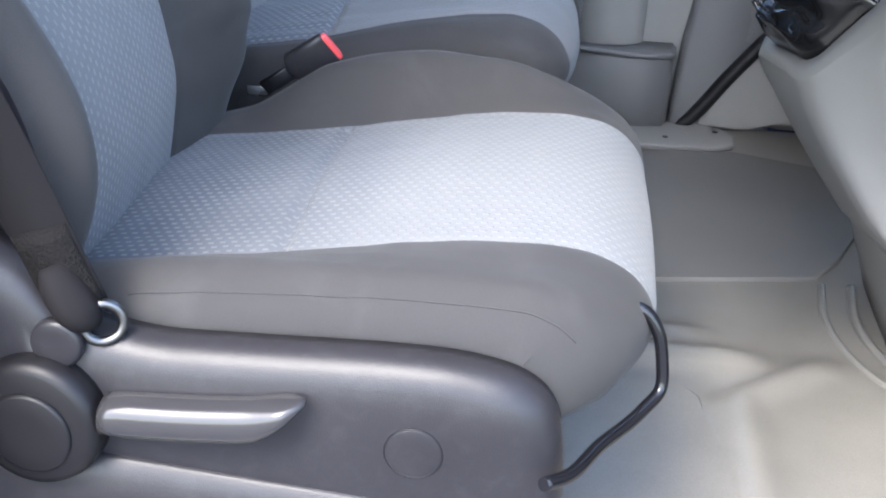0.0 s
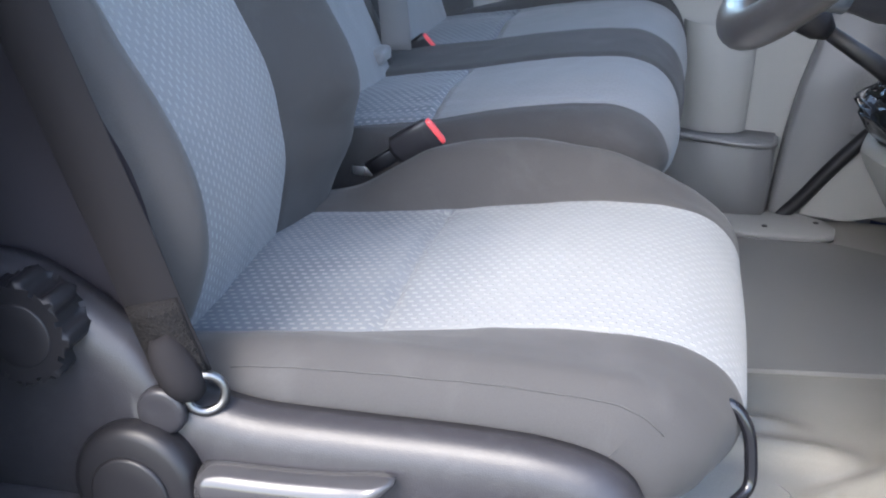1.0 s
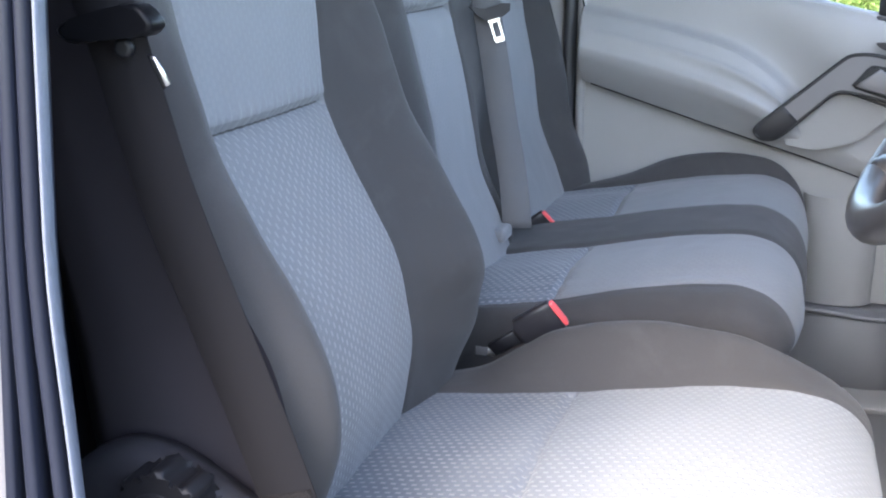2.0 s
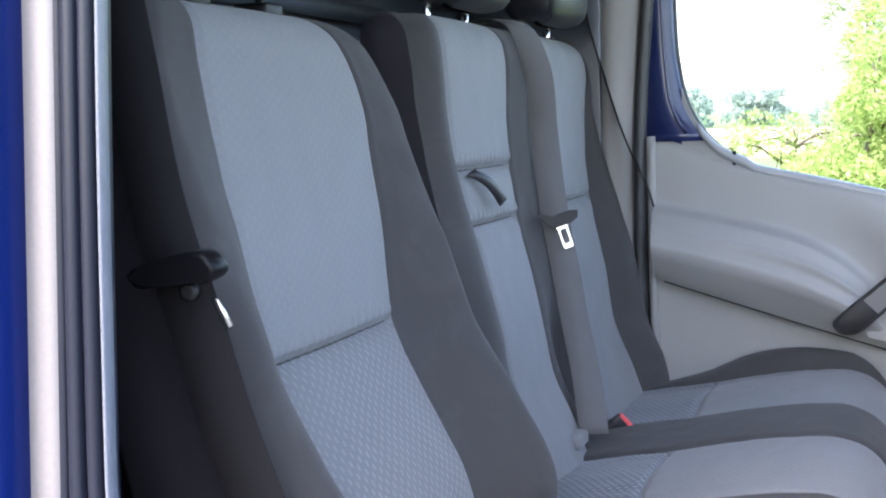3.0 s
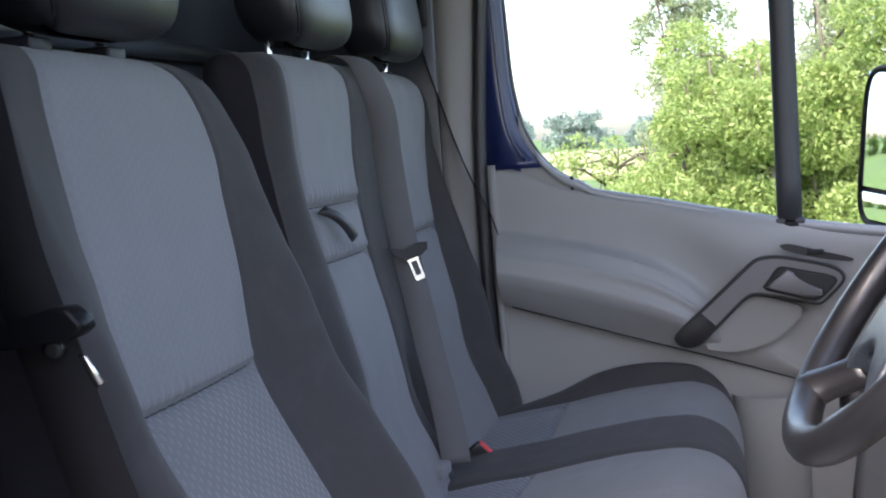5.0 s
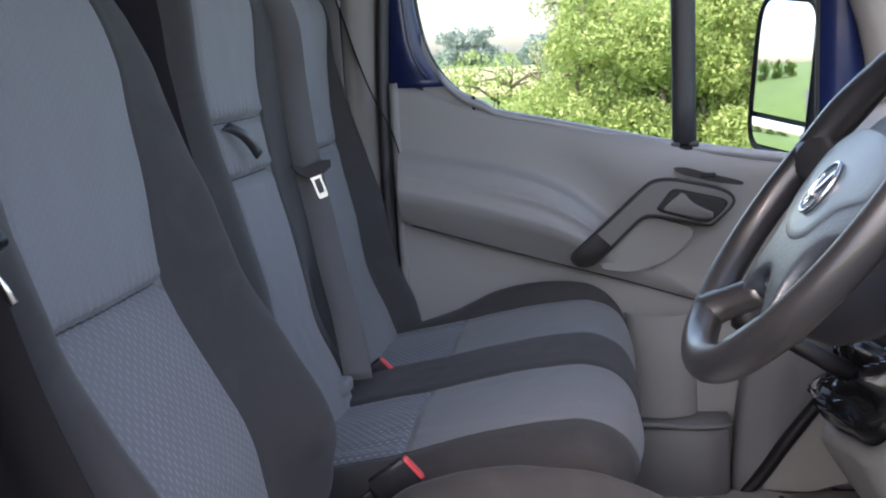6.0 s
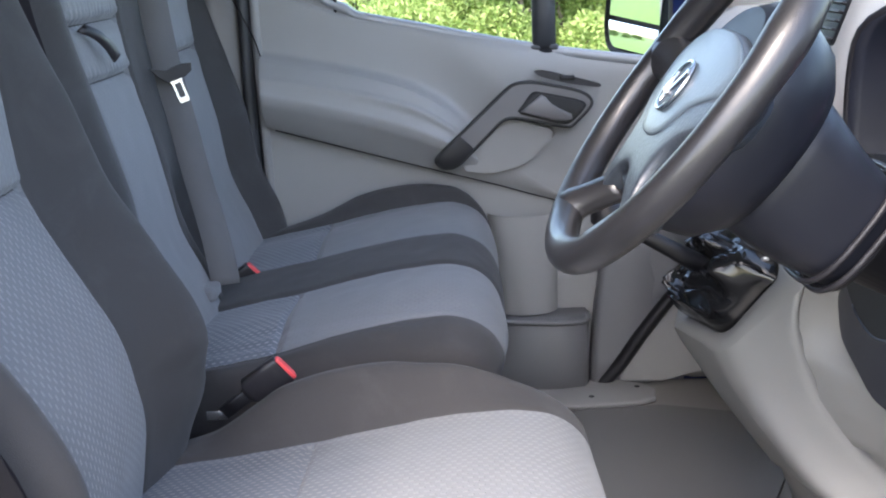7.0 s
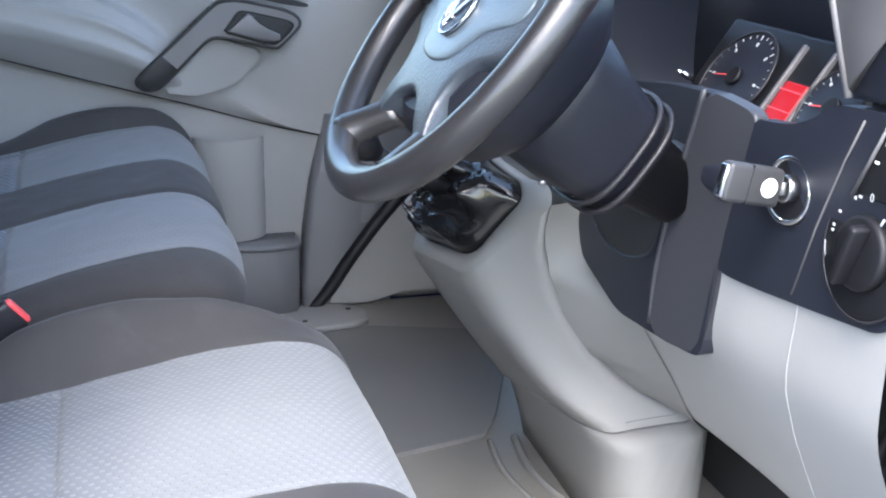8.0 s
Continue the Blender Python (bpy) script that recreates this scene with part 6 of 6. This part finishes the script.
def gait(r, k):
    k = int(k) % 64
    p, a = rim_in[k], 2 * math.pi * (int(k) % 64) / 64
    q = gm + Vector((-0.010, 0.035, 0.0)) * (1 - r) + (p - gm) * r
    wob = noise.noise(Vector((1.6 * math.cos(a), 1.6 * math.sin(a), 2.2 * r)))
    fold = 0.015 * crease(2.0 * a + 4.5 * (1 - r) + 1.8 * wob) + 0.007 * crease(4.5 * a - 6.0 * r + 2.5 * wob)
    h = 0.016 * max(0.0, 1 - r) ** 0.9 + 0.052 * math.sin(min(1.0, r) * math.pi) ** 0.42 + fold * min(1.0, 3.2 * (1.02 - r)) * min(1.0, 3 * r) if r < 1 else 0.0
    return q + up_ * h + (p - gm).normalized() * 0.012 * math.sin(math.pi * r) * (1 + wob), (r, a)
part("gaiter", grid(gait, [0.14 + 0.02 * i for i in range(43)] + [0.99, 1.02], list(range(64)), wrap=True), material("glossy_black_gaiter", (0.008, 0.008, 0.009), 0.17, spread=0.2, grain=300, bump=0.10, stain=12), console, "glossy black creased gear gaiter")
part("gear_lever", tube([gm + up_ * 0.03, gm + up_ * 0.10 + Vector((-0.004, 0, 0)), gm + up_ * 0.16 + Vector((-0.01, 0, 0))], [0.016, 0.012, 0.010], 12), BLACK, console)
part("gear_knob", loft([[gm + up_ * (0.16 + h) + Vector((-0.01, 0, 0)) + 1.0 * r * (math.cos(a) * Vector((0.8, 0, 0.6)).cross(up_) + math.sin(a) * up_.cross(Vector((0.8, 0, 0.6)).cross(up_))) for a in np.linspace(0, 2 * math.pi, 16, endpoint=False)] for h, r in ((0.0, 0.012), (0.015, 0.022), (0.035, 0.026), (0.055, 0.022), (0.063, 0.008))]), BLACK, console)

# dark footwell, firewall and pedals' panel
foot = thing("firewall", (1.12, 0.0, FLOOR), "dark footwell lining under the dashboard", "firewall", kind="structure")
part("footwell_lining", loft([[(0.98, y, FLOOR), (1.10, y, 0.30), (1.12, y, 0.75), (1.16, y, 0.75), (1.16, y, FLOOR - 0.02)] for y in np.linspace(-0.82, 0.88, 6)]), FOOTDARK, foot)
part("driver_kick_panel", rbox((0.86, -0.80, FLOOR), (1.15, -0.775, 0.72), 0.01), FOOTDARK, foot)
pedals = thing("pedal", (0.93, -0.45, 0.30), "black rubber foot pedal", "pedal")
part("pad", moved(rbox((-0.01, -0.04, -0.03), (0.01, 0.04, 0.03), 0.004), Matrix.Translation((0.93, -0.45, 0.34)) @ Matrix.Rotation(radians(-35), 4, "Y")), BLACK, pedals)
part("arm", tube([(0.94, -0.45, 0.34), (1.0, -0.45, 0.48), (1.03, -0.45, 0.66)], 0.010, 10), BLACK, pedals)
copy_thing(pedals, Matrix.Translation((0.93, -0.32, 0.30)))
# windscreen
ws = thing("windscreen", (0.8, 0.05, 1.02), "sloping glass windscreen above the dashboard", "windscreen", kind="structure")
wsp = part("pane", loft([[(1.20, -0.80, 1.0), (1.20, 0.92, 1.0), (1.205, 0.92, 1.0), (1.205, -0.80, 1.0)], [(0.66, -0.72, 1.77), (0.66, 0.86, 1.77), (0.665, 0.86, 1.77), (0.665, -0.72, 1.77)]]), GLASS, ws, smooth=False)
wsp.visible_shadow = False
part("pillar_near", tube([(1.18, -0.84, 0.95), (0.99, -0.83, 1.25), (0.65, -0.79, 1.78)], 0.045, 12), PAINT, ws)
part("bonnet", loft([[(1.16, y, -0.25), (1.95 - b, y, -0.25), (2.0 - b, y, 0.05), (1.98 - b, y, 0.45), (1.88 - b, y, 0.66), (1.60 - b, y, 0.82), (1.22, y, 0.985), (1.16, y, 0.985)] for y, b in ((-0.93, 0.14), (-0.88, 0.07), (-0.7, 0.03), (-0.3, 0.0), (0.04, 0.0), (0.38, 0.0), (0.78, 0.03), (0.96, 0.07), (1.01, 0.14))]), PAINT, ws, "blue bonnet below the windscreen")


# ---- outside ----
GROUND = -0.50
GRASS = material("meadow_grass", (0.10, 0.17, 0.035), 0.9, spread=0.35, grain=3, bump=0.3, stain=0.15)
CROP = material("pale_crop_field", (0.42, 0.38, 0.20), 0.9, spread=0.15, grain=2, bump=0.2, stain=0.1)
NEARGROUND = material("grey_unseen_ground", (0.11, 0.108, 0.105), 0.9, spread=0.2, grain=60, bump=0.4, stain=1.0)
BARK = material("grey_brown_bark", (0.16, 0.13, 0.10), 0.9, spread=0.3, grain=40, bump=0.5, stain=4, dist=0.01)
LEAF = foliage("bright_spring_leaves", (0.22, 0.33, 0.08), (0.50, 0.58, 0.22))
LEAF2 = foliage("green_leaves", (0.05, 0.12, 0.014), (0.20, 0.32, 0.05))
# Pale leaf colours for far trees; HAZE has the air's haze mixed in.
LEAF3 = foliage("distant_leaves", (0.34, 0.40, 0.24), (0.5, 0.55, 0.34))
HAZE = foliage("haze_tinted_distant_leaves", (0.26, 0.34, 0.30), (0.36, 0.44, 0.38))
ground = thing("ground", (0, 0, GROUND), "grass verge and meadow running to the horizon", "ground", kind="structure")
part("meadow", grid(lambda x, y: ((x, y, GROUND + 0.15 * noise.noise(Vector((x * 0.03, y * 0.03, 0))) * smoothstep(6, 30, math.hypot(x, y))), (x, y)), [s * v for s in (-1,) for v in (2500, 900, 300, 120, 60, 30, 15, 8, 4)] + [0, 4, 8, 15, 30, 60, 120, 300, 900, 2500], [-2500, -900, -300, -120, -60, -30, -15, -8, -4, 0, 4, 8, 15, 30, 60, 120, 300, 900, 2500]), GRASS, ground)
# Unseen ground, added; its grey sets how much light bounces into the cab.
part("yard", rbox((-12, -14, GROUND - 0.05), (10, 1.3, GROUND + 0.02), 0.01), NEARGROUND, ground, "unseen grey ground added beside the van")
part("field", rbox((-60, 42, GROUND - 0.05), (10, 120, GROUND + 0.16), 0.02), CROP, ground, "pale crop field")
rng = random.Random(5)


def leaves(clumps, count, size, seed):
    """Small bent leaves thrown round a set of clumps (centre, radius)."""
    r = np.random.RandomState(seed)
    c = np.array([k[0] for k in clumps])
    rad = np.array([k[1] for k in clumps])
    w = rad**2 / (rad**2).sum()
    pick = r.choice(len(clumps), count, p=w)
    d = r.normal(size=(count, 3))
    d /= np.linalg.norm(d, axis=1)[:, None]
    pos = c[pick] + d * (rad[pick] * (0.55 + 0.5 * r.random(count) ** 0.6))[:, None]
    a = r.normal(size=(count, 3)) + d * 0.3
    a /= np.linalg.norm(a, axis=1)[:, None]
    b = np.cross(a, r.normal(size=(count, 3)))
    b /= np.linalg.norm(b, axis=1)[:, None]
    s = (size * (0.6 + 0.8 * r.random(count)))[:, None]
    n = np.cross(a, b) * s * 0.15
    v = np.stack([pos - a * s, pos + b * s * 0.45 + n, pos + a * s, pos - b * s * 0.45 + n], 1).reshape(-1, 3)
    f = [(4 * i, 4 * i + 1, 4 * i + 2, 4 * i + 3) for i in range(count)]
    return [tuple(p) for p in v], f


def bush(name, x, y, width, height, depth, count, size, leaf, seed, label, group="hedgerow bushes", stems=7, twigs=12, fine=1.0):
    """A shrub or tree: stems from the ground, limbs, and a crown of leaf clumps with an uneven outline."""
    r = random.Random(seed)
    t = thing(name, (x, y, GROUND), label, "bush" if height < 5 else "tree", group)
    wood, clumps = [], []
    for k in range(stems):
        bx, by = x + r.uniform(-0.35, 0.35) * width, y + r.uniform(-0.3, 0.3) * depth
        tx, ty, tz = bx + r.uniform(-0.2, 0.2) * width, by + r.uniform(-0.2, 0.2) * depth, GROUND + height * r.uniform(0.6, 0.98)
        pts = curve([(bx, by, GROUND - 0.05), ((bx + tx) / 2 + r.uniform(-0.1, 0.1), (by + ty) / 2, GROUND + height * 0.4), (tx, ty, tz)], 8)
        wood.append(tube(pts, [(0.05 if height < 5 else 0.022) * (1 - 0.85 * i / 7) * height / 3 for i in range(8)], 6))
        for j in range(twigs):
            h = r.uniform(0.12, 1.0)
            p = pts[int(h * 7)]
            q = (p[0] + r.uniform(-0.28, 0.28) * width, p[1] + r.uniform(-0.3, 0.3) * depth, p[2] + r.uniform(-0.05, 0.10) * height)
            wood.append(tube([p, ((p[0] + q[0]) / 2, (p[1] + q[1]) / 2, (p[2] + q[2]) / 2 + 0.05), q], [0.014, 0.010, 0.004], 5))
            clumps.append((q, r.uniform(0.06, 0.15) * fine * min(width, height)))
    part("stems", join(*wood)[:2], BARK, t)
    c = part("crown", leaves(clumps, count, size, seed), leaf, t, smooth=False)
    tagged(c, kind="stuff")
    return t


hedge_label = "dense hedgerow bush in bright spring leaf behind the van"
bush("hedgerow_bush", 0.45, 7.4, 1.9, 2.5, 1.4, 76000, 0.022, LEAF, 11, hedge_label)
bush("hedgerow_bush", 1.55, 7.1, 2.0, 2.9, 1.4, 76000, 0.022, LEAF, 12, hedge_label)
bush("hedgerow_bush", 2.9, 7.2, 2.0, 2.7, 1.4, 34000, 0.030, LEAF, 13, hedge_label)
bush("hedgerow_bush", -0.40, 8.1, 1.2, 1.85, 1.2, 14000, 0.021, LEAF, 14, "thin hedgerow bush with bare twigs showing")
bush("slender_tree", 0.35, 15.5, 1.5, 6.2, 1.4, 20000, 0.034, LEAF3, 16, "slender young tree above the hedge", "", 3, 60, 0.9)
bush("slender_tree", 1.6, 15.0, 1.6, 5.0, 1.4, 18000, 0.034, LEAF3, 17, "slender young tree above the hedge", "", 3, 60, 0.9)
for k in range(5):
    bush("hedgerow_bush", -26 + 1.5 * k, 5.5 + 3.6 * k, 3.2, 2.2, 3.0, 5000, 0.10, LEAF2, 30 + k, "darker hedgerow bush along the meadow")
for k in range(26):
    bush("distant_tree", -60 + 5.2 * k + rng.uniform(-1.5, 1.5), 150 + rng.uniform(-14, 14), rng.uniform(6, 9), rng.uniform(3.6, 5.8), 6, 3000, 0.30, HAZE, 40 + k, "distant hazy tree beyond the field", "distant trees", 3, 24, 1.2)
